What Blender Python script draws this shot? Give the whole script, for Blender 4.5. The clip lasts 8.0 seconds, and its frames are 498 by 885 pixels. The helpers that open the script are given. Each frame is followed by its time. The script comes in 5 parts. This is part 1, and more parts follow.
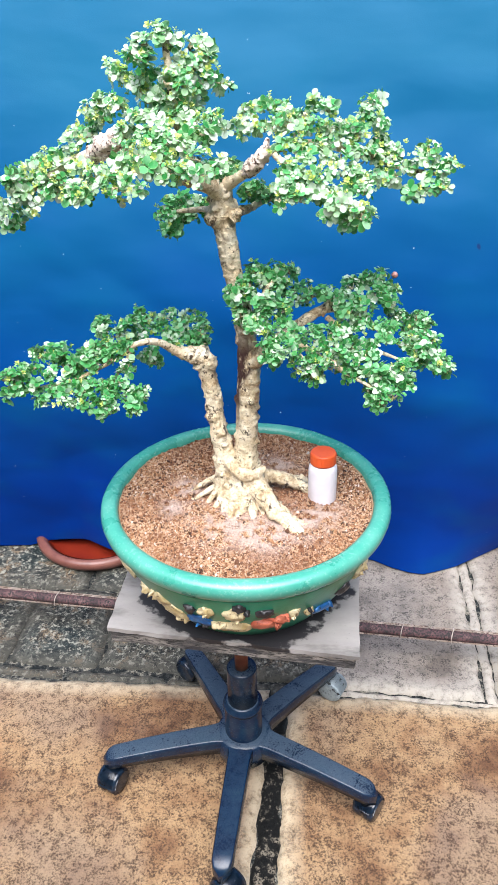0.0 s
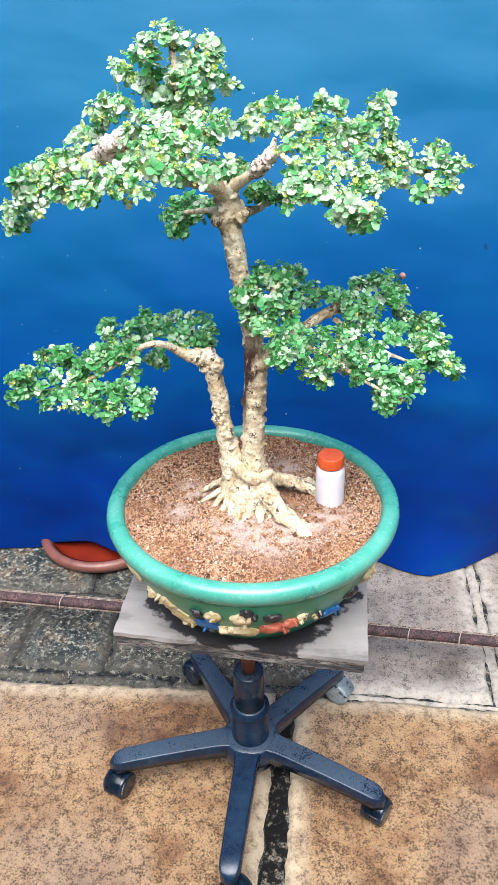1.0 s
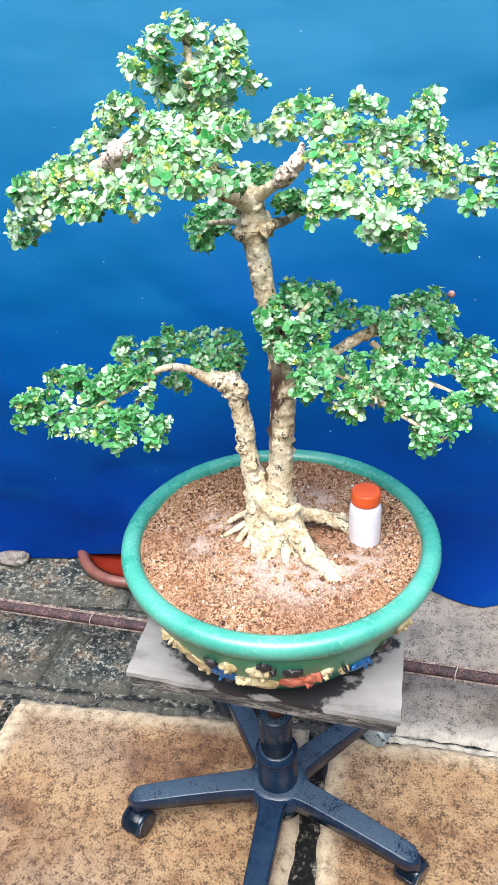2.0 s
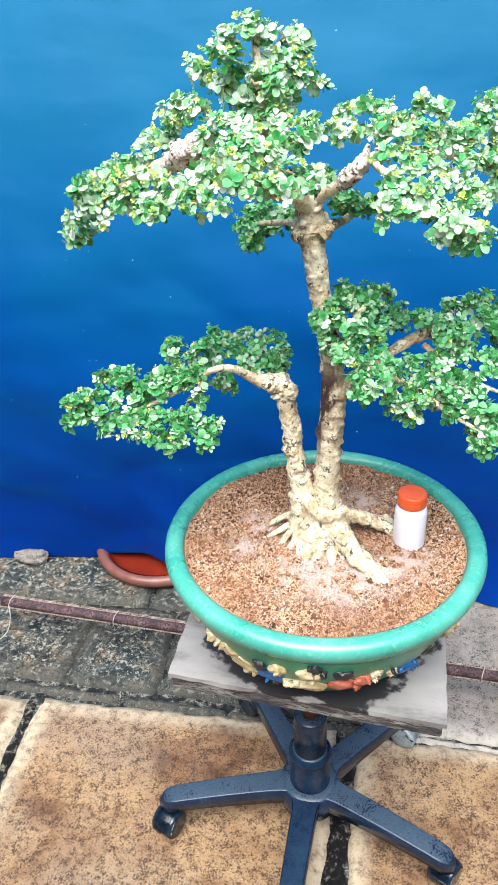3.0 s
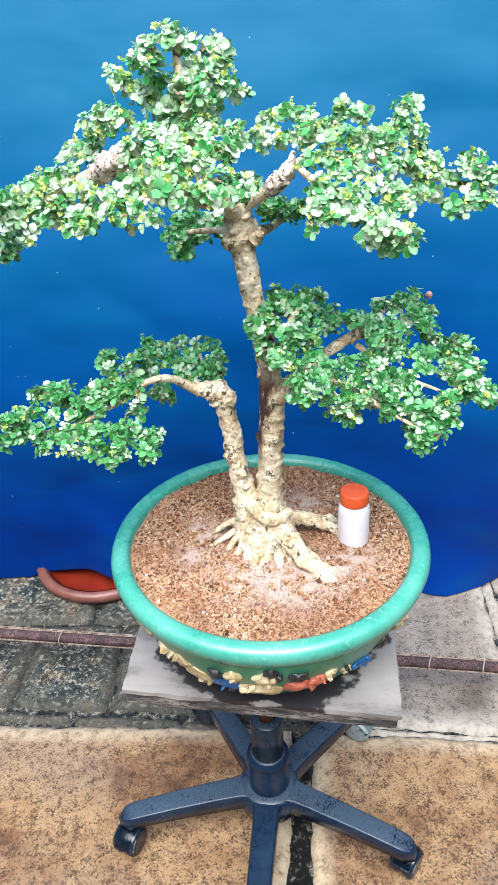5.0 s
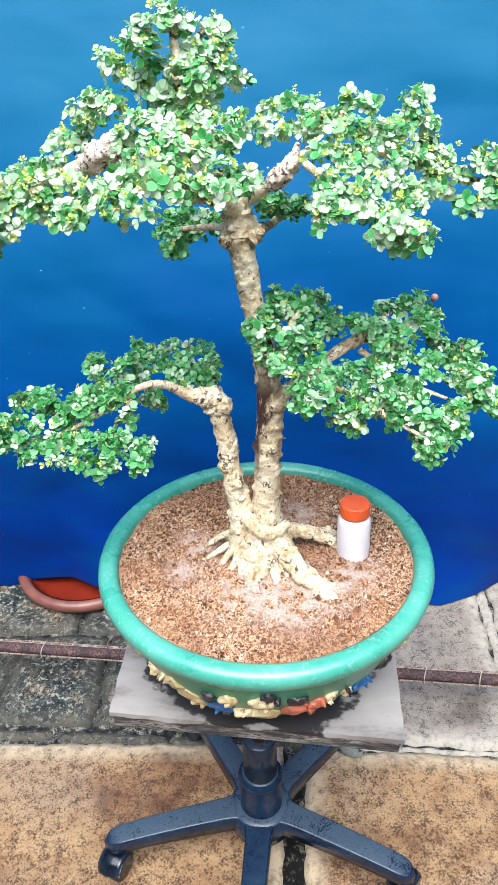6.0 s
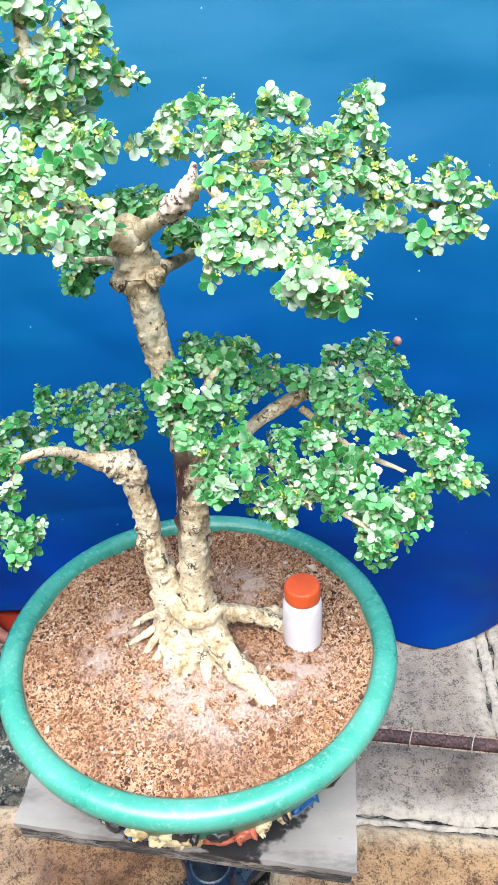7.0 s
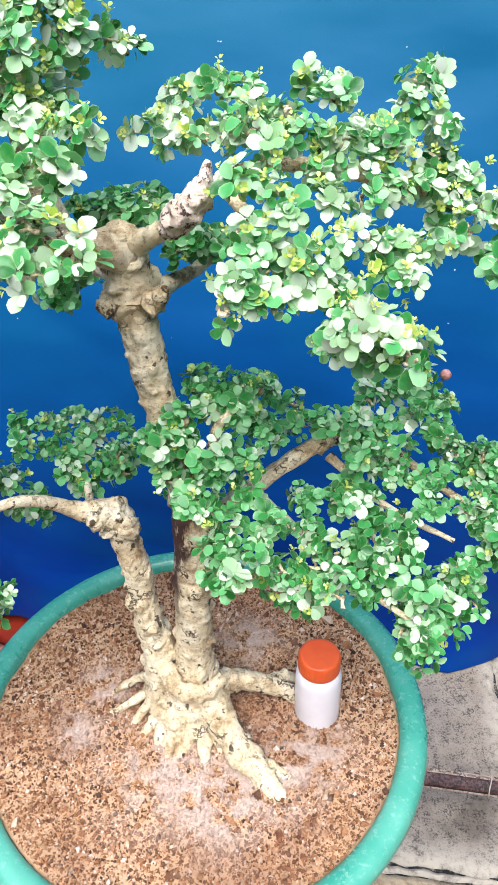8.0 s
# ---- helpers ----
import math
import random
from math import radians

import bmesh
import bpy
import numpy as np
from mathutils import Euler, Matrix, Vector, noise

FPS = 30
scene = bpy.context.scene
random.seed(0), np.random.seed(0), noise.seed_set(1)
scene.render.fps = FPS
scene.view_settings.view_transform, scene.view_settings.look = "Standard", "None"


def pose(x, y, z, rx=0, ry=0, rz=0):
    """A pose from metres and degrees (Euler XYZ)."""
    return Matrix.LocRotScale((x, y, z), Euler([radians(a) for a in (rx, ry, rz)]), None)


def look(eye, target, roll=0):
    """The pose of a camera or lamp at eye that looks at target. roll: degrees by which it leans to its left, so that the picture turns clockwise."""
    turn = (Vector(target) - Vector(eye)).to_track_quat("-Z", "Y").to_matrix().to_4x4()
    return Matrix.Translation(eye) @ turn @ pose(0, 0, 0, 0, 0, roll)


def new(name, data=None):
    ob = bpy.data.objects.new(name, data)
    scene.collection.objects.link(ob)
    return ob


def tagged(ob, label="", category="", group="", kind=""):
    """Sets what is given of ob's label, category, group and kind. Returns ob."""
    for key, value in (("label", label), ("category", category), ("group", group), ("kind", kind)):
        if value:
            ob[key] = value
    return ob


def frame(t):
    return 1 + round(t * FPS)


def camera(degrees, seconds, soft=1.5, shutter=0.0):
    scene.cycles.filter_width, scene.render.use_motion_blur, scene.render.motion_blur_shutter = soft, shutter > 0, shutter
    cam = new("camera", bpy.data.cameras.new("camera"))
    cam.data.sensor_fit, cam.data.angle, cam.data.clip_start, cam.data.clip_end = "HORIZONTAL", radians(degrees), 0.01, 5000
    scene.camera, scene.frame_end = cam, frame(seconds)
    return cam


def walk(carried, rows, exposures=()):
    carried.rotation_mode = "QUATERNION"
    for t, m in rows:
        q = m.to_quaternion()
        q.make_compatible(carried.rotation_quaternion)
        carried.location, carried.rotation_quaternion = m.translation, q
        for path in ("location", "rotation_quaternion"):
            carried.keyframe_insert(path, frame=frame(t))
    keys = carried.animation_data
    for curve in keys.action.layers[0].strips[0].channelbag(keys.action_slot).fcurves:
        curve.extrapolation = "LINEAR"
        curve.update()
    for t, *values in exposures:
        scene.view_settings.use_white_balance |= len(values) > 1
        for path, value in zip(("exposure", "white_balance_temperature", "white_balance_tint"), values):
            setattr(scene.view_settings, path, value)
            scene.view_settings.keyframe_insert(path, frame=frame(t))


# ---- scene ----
cam = camera(36.0, 8.0, soft=1.0)
PATH = [
    (0, (0.089, -0.032, 1.48), (-0.042, 1.679, 0.453), -1.4),
    (0.5, (0.082, -0.042, 1.477), (-0.05, 1.672, 0.454), -1.5),
    (1, (0.082, -0.021, 1.479), (-0.057, 1.689, 0.452), -1.7),
    (2.3, (0.135, 0.122, 1.467), (-0.197, 1.799, 0.43), -3.0),
    (2.5, (0.121, 0.122, 1.47), (-0.213, 1.797, 0.429), -2.9),
    (3, (0.048, 0.102, 1.475), (-0.239, 1.786, 0.436), -2.4),
    (3.5, (0.024, 0.098, 1.474), (-0.194, 1.786, 0.424), -3.4),
    (4, (0.032, 0.097, 1.48), (-0.106, 1.794, 0.432), -2.8),
    (4.5, (0.043, 0.1, 1.482), (-0.078, 1.805, 0.443), -2.7),
    (5.8, (0.013, 0.127, 1.466), (-0.061, 1.835, 0.428), -2.1),
    (6, (0.012, 0.161, 1.461), (-0.053, 1.868, 0.421), -1.8),
    (6.5, (0.065, 0.293, 1.456), (-0.009, 1.99, 0.399), -1.9),
    (7, (0.128, 0.38, 1.451), (-0.005, 2.06, 0.374), -2.7),
    (7.5, (0.138, 0.436, 1.449), (-0.016, 2.096, 0.345), -2.3),
    (8, (0.104, 0.546, 1.435), (-0.03, 2.181, 0.291), -1.1),
]
walk(cam, [(t, look(eye, target, roll)) for t, eye, target, roll in PATH], exposures=[(0.0, 1.13, 5950, 11), (1.2, 1.13, 5950, 11), (2.5, 1.26, 5900, 7), (4.5, 1.13, 5850, 8), (7.0, 1.19, 5900, 8), (8.0, 0.97, 6050, 10)])

# ---- world and sun: bright overcast day ----
world = bpy.data.worlds.new("sky")
scene.world = world
world.use_nodes = True
wn = world.node_tree
sky = wn.nodes.new("ShaderNodeTexSky")
sky.sky_type = "NISHITA"
sky.sun_disc = False
sky.sun_elevation, sky.sun_rotation = radians(62), radians(184)
sky.air_density, sky.dust_density, sky.ozone_density = 1.0, 4.0, 0.6
wn.links.new(sky.outputs[0], wn.nodes["Background"].inputs["Color"])
wn.nodes["Background"].inputs["Strength"].default_value = 0.15
sun = new("sun", bpy.data.lights.new("sun", "SUN"))
sun.data.energy, sun.data.angle, sun.data.color = 2.8, radians(55), (1.0, 0.98, 0.94)
sun.matrix_world = look((-0.12, -1.25, 4.9), (0, 1.0, 0.7))


# ---- materials ----
def material(name, rough=0.7, metal=0.0, spec=0.5):
    m = bpy.data.materials.new(name)
    m.use_nodes = True
    b = m.node_tree.nodes["Principled BSDF"]
    b.inputs["Roughness"].default_value = rough
    b.inputs["Metallic"].default_value = metal
    b.inputs["Specular IOR Level"].default_value = spec
    return m, m.node_tree, b


def coords(nt, space="Object", stretch=(1, 1, 1)):
    tc = nt.nodes.new("ShaderNodeTexCoord")
    mp = nt.nodes.new("ShaderNodeMapping")
    mp.inputs["Scale"].default_value = stretch
    nt.links.new(tc.outputs[space], mp.inputs["Vector"])
    return mp.outputs["Vector"]


def noise_tex(nt, vec, scale, detail=4.0, rough=0.6):
    n = nt.nodes.new("ShaderNodeTexNoise")
    n.inputs["Scale"].default_value = scale
    n.inputs["Detail"].default_value = detail
    n.inputs["Roughness"].default_value = rough
    nt.links.new(vec, n.inputs["Vector"])
    return n.outputs["Fac"]


def ramp(nt, fac, stops):
    r = nt.nodes.new("ShaderNodeValToRGB")
    while len(r.color_ramp.elements) < len(stops):
        r.color_ramp.elements.new(0.5)
    for e, (p, c) in zip(r.color_ramp.elements, stops):
        e.position = p
        e.color = (*c, 1) if len(c) == 3 else c
    nt.links.new(fac, r.inputs["Fac"])
    return r.outputs["Color"]


def mix(nt, fac, a, b, how="MIX"):
    n = nt.nodes.new("ShaderNodeMix")
    n.data_type, n.blend_type = "RGBA", how
    for sock, v in ((n.inputs[0], fac), (n.inputs[6], a), (n.inputs[7], b)):
        if isinstance(v, (int, float)):
            sock.default_value = v
        elif isinstance(v, tuple):
            sock.default_value = (*v, 1)
        else:
            nt.links.new(v, sock)
    return n.outputs[2]


def bump(nt, b, height, strength=0.4, distance=0.004):
    n = nt.nodes.new("ShaderNodeBump")
    n.inputs["Strength"].default_value = strength
    n.inputs["Distance"].default_value = distance
    nt.links.new(height, n.inputs["Height"])
    nt.links.new(n.outputs["Normal"], b.inputs["Normal"])


G3 = lambda v: (v, v, v)


def mottled(name, stops, scale=12.0, fine=90.0, dark=(0.05, 0.04, 0.03), dark_at=(0.62, 0.7), rough=0.75, bump_d=0.003,
            bump_s=0.5, metal=0.0, stretch=(1, 1, 1), spec=0.5, rough_var=0.0):
    """Two scales of variation: broad stains from `stops`, fine dark specks, and relief."""
    m, nt, b = material(name, rough, metal, spec)
    v = coords(nt, stretch=stretch)
    broad = noise_tex(nt, v, scale, 6.0, 0.62)
    small = noise_tex(nt, v, fine, 5.0, 0.65)
    col = ramp(nt, broad, stops)
    speck = ramp(nt, small, [(dark_at[0], G3(0)), (dark_at[1], G3(1))])
    col = mix(nt, speck, col, dark)
    nt.links.new(col, b.inputs["Base Color"])
    if rough_var:
        r = ramp(nt, broad, [(0.35, G3(max(0.05, rough - rough_var))), (0.65, G3(min(1, rough + rough_var)))])
        nt.links.new(r, b.inputs["Roughness"])
    bump(nt, b, mix(nt, 0.6, broad, small), bump_s, bump_d)
    return m


def slab_material(name, stops, edge, dark, dark_at, scale=9.0, rough=0.6, spec=0.35, wash=(0.2, 0.2, 0.2), lichen=0.0):
    """Stone slab: stained face, dark pits, pale worn border."""
    m, nt, b = material(name, rough, spec=spec)
    v = coords(nt)
    info = nt.nodes.new("ShaderNodeObjectInfo")
    shift = nt.nodes.new("ShaderNodeVectorMath")
    shift.operation = "ADD"
    nt.links.new(v, shift.inputs[0])
    nt.links.new(info.outputs["Random"], shift.inputs[1])
    v = shift.outputs[0]
    broad = noise_tex(nt, v, scale, 7.0, 0.62)
    mid = noise_tex(nt, v, 48.0, 8.0, 0.75)
    fine = noise_tex(nt, v, 230.0, 5.0, 0.75)
    col = ramp(nt, broad, stops)
    col = mix(nt, ramp(nt, fine, [(0.3, G3(0.0)), (0.7, G3(0.55))]), col, mix(nt, 0.5, col, (0.03, 0.02, 0.015)))
    col = mix(nt, ramp(nt, noise_tex(nt, v, 2.6, 4, 0.55), [(0.47, G3(0)), (0.62, G3(0.7))]), col, mix(nt, 0.35, wash, col))
    pit = ramp(nt, mix(nt, 0.55, mid, fine), [(dark_at[0], G3(0)), (dark_at[1], G3(0.9))])
    col = mix(nt, pit, col, dark)
    if lichen:
        crust = noise_tex(nt, v, 85.0, 6.0, 0.7)
        col = mix(nt, ramp(nt, crust, [(0.53, G3(0)), (0.60, G3(lichen))]), col, (0.33, 0.32, 0.265))
    g = nt.nodes.new("ShaderNodeAttribute")
    g.attribute_name = "border"
    wear = nt.nodes.new("ShaderNodeMath")
    wear.operation = "MULTIPLY"
    nt.links.new(g.outputs["Fac"], wear.inputs[0])
    nt.links.new(ramp(nt, mid, [(0.45, G3(1)), (0.68, G3(0.15))]), wear.inputs[1])
    col = mix(nt, wear.outputs[0], col, edge)
    nt.links.new(col, b.inputs["Base Color"])
    nt.links.new(ramp(nt, mid, [(0.3, G3(rough - 0.15)), (0.7, G3(rough + 0.2))]), b.inputs["Roughness"])
    bump(nt, b, mix(nt, 0.5, mid, fine), 0.9, 0.006)
    return m


M_SLAB_TAN = slab_material("tan_sandstone", [(0.33, (0.14, 0.066, 0.030)), (0.42, (0.28, 0.155, 0.072)), (0.53, (0.44, 0.285, 0.145)), (0.63, (0.33, 0.19, 0.09)), (0.74, (0.17, 0.085, 0.042))],
                           (0.62, 0.52, 0.36), (0.045, 0.022, 0.011), (0.48, 0.565), scale=5.5, wash=(0.25, 0.195, 0.15))
M_SLAB_GREY = slab_material("grey_stone", [(0.34, (0.10, 0.088, 0.078)), (0.46, (0.25, 0.22, 0.19)), (0.58, (0.32, 0.285, 0.245)), (0.7, (0.16, 0.14, 0.12))],
                            (0.46, 0.42, 0.355), (0.03, 0.028, 0.026), (0.50, 0.585), wash=(0.27, 0.215, 0.16))
M_SLAB_WET = slab_material("mossy_dark_stone", [(0.36, (0.010, 0.018, 0.020)), (0.45, (0.050, 0.064, 0.060)), (0.53, (0.12, 0.125, 0.108)), (0.60, (0.23, 0.165, 0.10)), (0.70, (0.075, 0.07, 0.06))],
                           (0.075, 0.072, 0.06), (0.006, 0.010, 0.012), (0.475, 0.53), scale=15.0, rough=0.7, spec=0.15, wash=(0.13, 0.085, 0.046), lichen=0.85)
M_MORTAR = mottled("mossy_mortar", [(0.40, (0.010, 0.013, 0.014)), (0.5, (0.055, 0.058, 0.054)), (0.6, (0.27, 0.25, 0.20))], 55, 260, (0.008, 0.009, 0.009), (0.5, 0.6), 0.85, 0.010, 0.9, spec=0.2)
M_MOSS = mottled("black_moss", [(0.38, (0.004, 0.005, 0.005)), (0.54, (0.012, 0.012, 0.011)), (0.64, (0.24, 0.21, 0.16))], 60, 260, (0.004, 0.004, 0.004), (0.5, 0.6), 0.8, 0.010, 1.0, spec=0.2)
M_EARTH = mottled("bare_earth", [(0.35, (0.16, 0.13, 0.1)), (0.65, (0.25, 0.21, 0.17))], 3, 60)
M_WALL = mottled("rendered_wall", [(0.35, (0.36, 0.35, 0.33)), (0.65, (0.45, 0.44, 0.41))], 3, 60)
M_RUST = mottled("rusty_steel", [(0.35, (0.030, 0.012, 0.014)), (0.5, (0.075, 0.032, 0.034)), (0.66, (0.14, 0.075, 0.072))], 30, 190, (0.008, 0.005, 0.005), (0.46, 0.56), 0.7, 0.003, 0.8)
M_PALE_EDGE = mottled("chipped_cream_paint", [(0.35, (0.2, 0.14, 0.1)), (0.6, (0.36, 0.3, 0.25))], 40, 160, (0.07, 0.035, 0.025), (0.5, 0.6))
M_TERRA = mottled("glazed_terracotta", [(0.35, (0.12, 0.042, 0.032)), (0.65, (0.21, 0.088, 0.066))], 14, 100, (0.1, 0.03, 0.02), (0.64, 0.74), 0.4, 0.001, 0.3)
M_DISH_IN = mottled("red_glaze", [(0.35, (0.13, 0.012, 0.006)), (0.65, (0.18, 0.02, 0.008))], 8, 90, (0.2, 0.03, 0.01), (0.66, 0.75), 0.3, 0.001, 0.2)


def chair_plastic(name, dust_sheen, rough):
    """Navy-black moulded plastic; faces that look up carry dusty grit and a painted sky sheen."""
    m, nt, b = material(name, rough, spec=0.4)
    v = coords(nt)
    broad = noise_tex(nt, v, 22, 6, 0.65)
    grit = noise_tex(nt, v, 300, 4, 0.7)
    col = ramp(nt, broad, [(0.36, (0.003, 0.010, 0.030)), (0.52, (0.006, 0.019, 0.045)), (0.68, (0.014, 0.033, 0.058))])
    geo = nt.nodes.new("ShaderNodeNewGeometry")
    sep = nt.nodes.new("ShaderNodeSeparateXYZ")
    nt.links.new(geo.outputs["Normal"], sep.inputs[0])
    top_tone = nt.nodes.new("ShaderNodeMath")
    top_tone.operation = "MULTIPLY"
    # up-facing faces mixed paler: sky sheen painted in along with dusty film
    nt.links.new(ramp(nt, sep.outputs["Z"], [(0.72, G3(0.03)), (0.97, G3(1))]), top_tone.inputs[0])
    nt.links.new(ramp(nt, mix(nt, 0.6, broad, grit), [(0.41, G3(dust_sheen * 0.1)), (0.50, G3(dust_sheen)), (0.58, G3(dust_sheen * 0.3))]), top_tone.inputs[1])
    col = mix(nt, top_tone.outputs[0], col, (0.095, 0.130, 0.160))
    fleck = ramp(nt, noise_tex(nt, v, 420, 2), [(0.66, G3(0)), (0.70, G3(0.4 * dust_sheen))])
    col = mix(nt, fleck, col, (0.33, 0.36, 0.37))
    nt.links.new(col, b.inputs["Base Color"])
    nt.links.new(ramp(nt, top_tone.outputs[0], [(0.0, G3(rough)), (0.6, G3(min(0.8, rough + 0.25)))]), b.inputs["Roughness"])
    bump(nt, b, mix(nt, 0.5, broad, grit), 0.35, 0.0015)
    return m


M_BLACK = chair_plastic("worn_black_plastic", 0.5, 0.22)
M_BLACK_WET = chair_plastic("wet_black_plastic", 0.1, 0.20)
M_CASTER = mottled("scuffed_caster", [(0.35, (0.004, 0.010, 0.022)), (0.65, (0.012, 0.024, 0.042))], 40, 160, (0.2, 0.22, 0.24), (0.68, 0.76), 0.20, 0.001, 0.3)
M_CASTER_WORN = mottled("pitted_grey_caster", [(0.38, (0.01, 0.012, 0.015)), (0.42, (0.26, 0.31, 0.33)), (0.65, (0.34, 0.40, 0.42))], 95, 220, (0.05, 0.05, 0.05), (0.6, 0.7), 0.5, 0.001, 0.3)
M_PISTON = mottled("rusted_piston", [(0.35, (0.2, 0.06, 0.03)), (0.65, (0.32, 0.13, 0.07))], 40, 160, (0.06, 0.02, 0.02), (0.6, 0.7), 0.55)
M_BOARD = mottled("weathered_board", [(0.33, (0.13, 0.12, 0.11)), (0.46, (0.26, 0.24, 0.225)), (0.68, (0.32, 0.30, 0.275))], 7, 110, (0.07, 0.065, 0.06), (0.66, 0.76), 0.6, 0.0015, 0.4, stretch=(1, 2.5, 1))


def board_material():
    nt, b = M_BOARD.node_tree, M_BOARD.node_tree.nodes["Principled BSDF"]
    old = b.inputs["Base Color"].links[0].from_socket
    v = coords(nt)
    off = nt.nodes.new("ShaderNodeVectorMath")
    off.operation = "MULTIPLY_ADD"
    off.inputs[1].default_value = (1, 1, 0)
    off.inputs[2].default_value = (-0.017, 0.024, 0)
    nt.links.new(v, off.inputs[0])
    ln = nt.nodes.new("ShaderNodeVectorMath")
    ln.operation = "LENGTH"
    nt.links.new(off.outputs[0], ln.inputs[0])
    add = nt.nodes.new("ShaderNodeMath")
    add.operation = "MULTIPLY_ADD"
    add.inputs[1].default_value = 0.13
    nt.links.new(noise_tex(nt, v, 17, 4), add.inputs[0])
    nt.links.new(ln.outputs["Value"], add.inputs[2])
    # ragged dark patch centred on the pot's foot
    foot_patch = ramp(nt, add.outputs[0], [(0.247, G3(1)), (0.254, G3(0))])
    nt.links.new(mix(nt, foot_patch, old, (0.02, 0.018, 0.02)), b.inputs["Base Color"])
    return M_BOARD


M_BOARD_EDGE = mottled("rotten_board_edge", [(0.38, (0.03, 0.03, 0.035)), (0.5, (0.12, 0.11, 0.1)), (0.62, (0.3, 0.27, 0.24))], 25, 130, (0.015, 0.015, 0.015), (0.5, 0.6), 0.7, stretch=(0.6, 1, 3))
# pale specks on the rim paint in the glaze's broad whitish highlights
M_RIM = mottled("turquoise_glaze", [(0.30, (0.035, 0.245, 0.180)), (0.5, (0.060, 0.31, 0.23)), (0.7, (0.115, 0.385, 0.30))], 9, 170, (0.30, 0.50, 0.43), (0.54, 0.85), 0.30, 0.0006, 0.2, rough_var=0.08, spec=0.7)
M_POT = mottled("green_glaze", [(0.32, (0.012, 0.17, 0.09)), (0.5, (0.02, 0.24, 0.13)), (0.7, (0.03, 0.29, 0.17))], 14, 160, (0.01, 0.08, 0.05), (0.66, 0.76), 0.3, 0.0015, 0.3)
M_YELLOW = mottled("yellow_glaze", [(0.35, (0.5, 0.37, 0.16)), (0.65, (0.76, 0.66, 0.42))], 40, 140, (0.09, 0.05, 0.02), (0.56, 0.66), 0.4, 0.002, 0.5)
M_RED = mottled("coral_glaze", [(0.35, (0.45, 0.09, 0.045)), (0.65, (0.62, 0.2, 0.12))], 40, 140, (0.1, 0.02, 0.02), (0.58, 0.68), 0.4, 0.002, 0.5)
M_BLUE = mottled("blue_glaze", [(0.35, (0.01, 0.06, 0.2)), (0.65, (0.03, 0.16, 0.4))], 40, 140, (0.01, 0.015, 0.03), (0.58, 0.68), 0.35, 0.002, 0.5)
M_INK = mottled("dark_glaze", [(0.35, (0.012, 0.012, 0.015)), (0.65, (0.04, 0.035, 0.035))], 40, 140, (0.2, 0.18, 0.15), (0.7, 0.8), 0.35)
M_WHITE = mottled("white_plastic", [(0.35, (0.74, 0.70, 0.74)), (0.65, (0.82, 0.79, 0.82))], 20, 200, (0.6, 0.56, 0.55), (0.74, 0.84), 0.35, 0.0005, 0.15)
M_CAP = mottled("orange_plastic", [(0.35, (0.62, 0.075, 0.015)), (0.65, (0.72, 0.115, 0.025))], 25, 200, (0.4, 0.05, 0.02), (0.68, 0.78), 0.38, 0.0005, 0.2)
M_STRING = mottled("pale_string", [(0.35, (0.3, 0.26, 0.22)), (0.65, (0.42, 0.37, 0.33))], 60, 200)
M_BERRY = mottled("pink_berry", [(0.35, (0.32, 0.08, 0.07)), (0.65, (0.6, 0.33, 0.28))], 120, 300, rough=0.4)
M_BRICK = mottled("old_brick", [(0.35, (0.22, 0.1, 0.06)), (0.65, (0.34, 0.17, 0.11))], 20, 120)


def bark_material():
    m, nt, b = material("pale_knobbly_bark", 0.75)
    v = coords(nt)
    broad = noise_tex(nt, v, 34, 6, 0.72)
    fine = noise_tex(nt, coords(nt, stretch=(1, 1, 1.4)), 190, 6, 0.75)
    line = noise_tex(nt, coords(nt, stretch=(1, 1, 0.9)), 44, 4, 0.6)
    col = ramp(nt, broad, [(0.33, (0.30, 0.19, 0.095)), (0.42, (0.58, 0.445, 0.265)), (0.50, (0.77, 0.64, 0.425)), (0.64, (0.86, 0.76, 0.565))])
    col = mix(nt, ramp(nt, fine, [(0.52, G3(0)), (0.57, G3(0.25)), (0.63, G3(0.7)), (0.7, G3(0.85))]), col, (0.22, 0.13, 0.065))
    crack = ramp(nt, line, [(0.475, G3(0)), (0.495, G3(1)), (0.505, G3(1)), (0.525, G3(0))])
    where = ramp(nt, noise_tex(nt, v, 24, 3), [(0.52, G3(0)), (0.60, G3(0.9))])
    cw = nt.nodes.new("ShaderNodeMath")
    cw.operation = "MULTIPLY"
    nt.links.new(crack, cw.inputs[0])
    nt.links.new(where, cw.inputs[1])
    col = mix(nt, cw.outputs[0], col, (0.05, 0.025, 0.013))
    dot = ramp(nt, noise_tex(nt, v, 70, 3, 0.6), [(0.635, G3(0)), (0.665, G3(0.9))])
    col = mix(nt, dot, col, (0.05, 0.025, 0.012))
    g = nt.nodes.new("ShaderNodeAttribute")
    g.attribute_name = "wound"
    w = nt.nodes.new("ShaderNodeMath")
    w.operation = "MULTIPLY"
    nt.links.new(g.outputs["Fac"], w.inputs[0])
    nt.links.new(ramp(nt, noise_tex(nt, coords(nt, stretch=(1, 1, 0.3)), 75, 4), [(0.40, G3(0)), (0.5, G3(1))]), w.inputs[1])
    col = mix(nt, w.outputs[0], col, (0.055, 0.02, 0.015))
    nt.links.new(col, b.inputs["Base Color"])
    bump(nt, b, mix(nt, cw.outputs[0], mix(nt, 0.45, broad, fine), (0, 0, 0)), 0.9, 0.007)
    return m


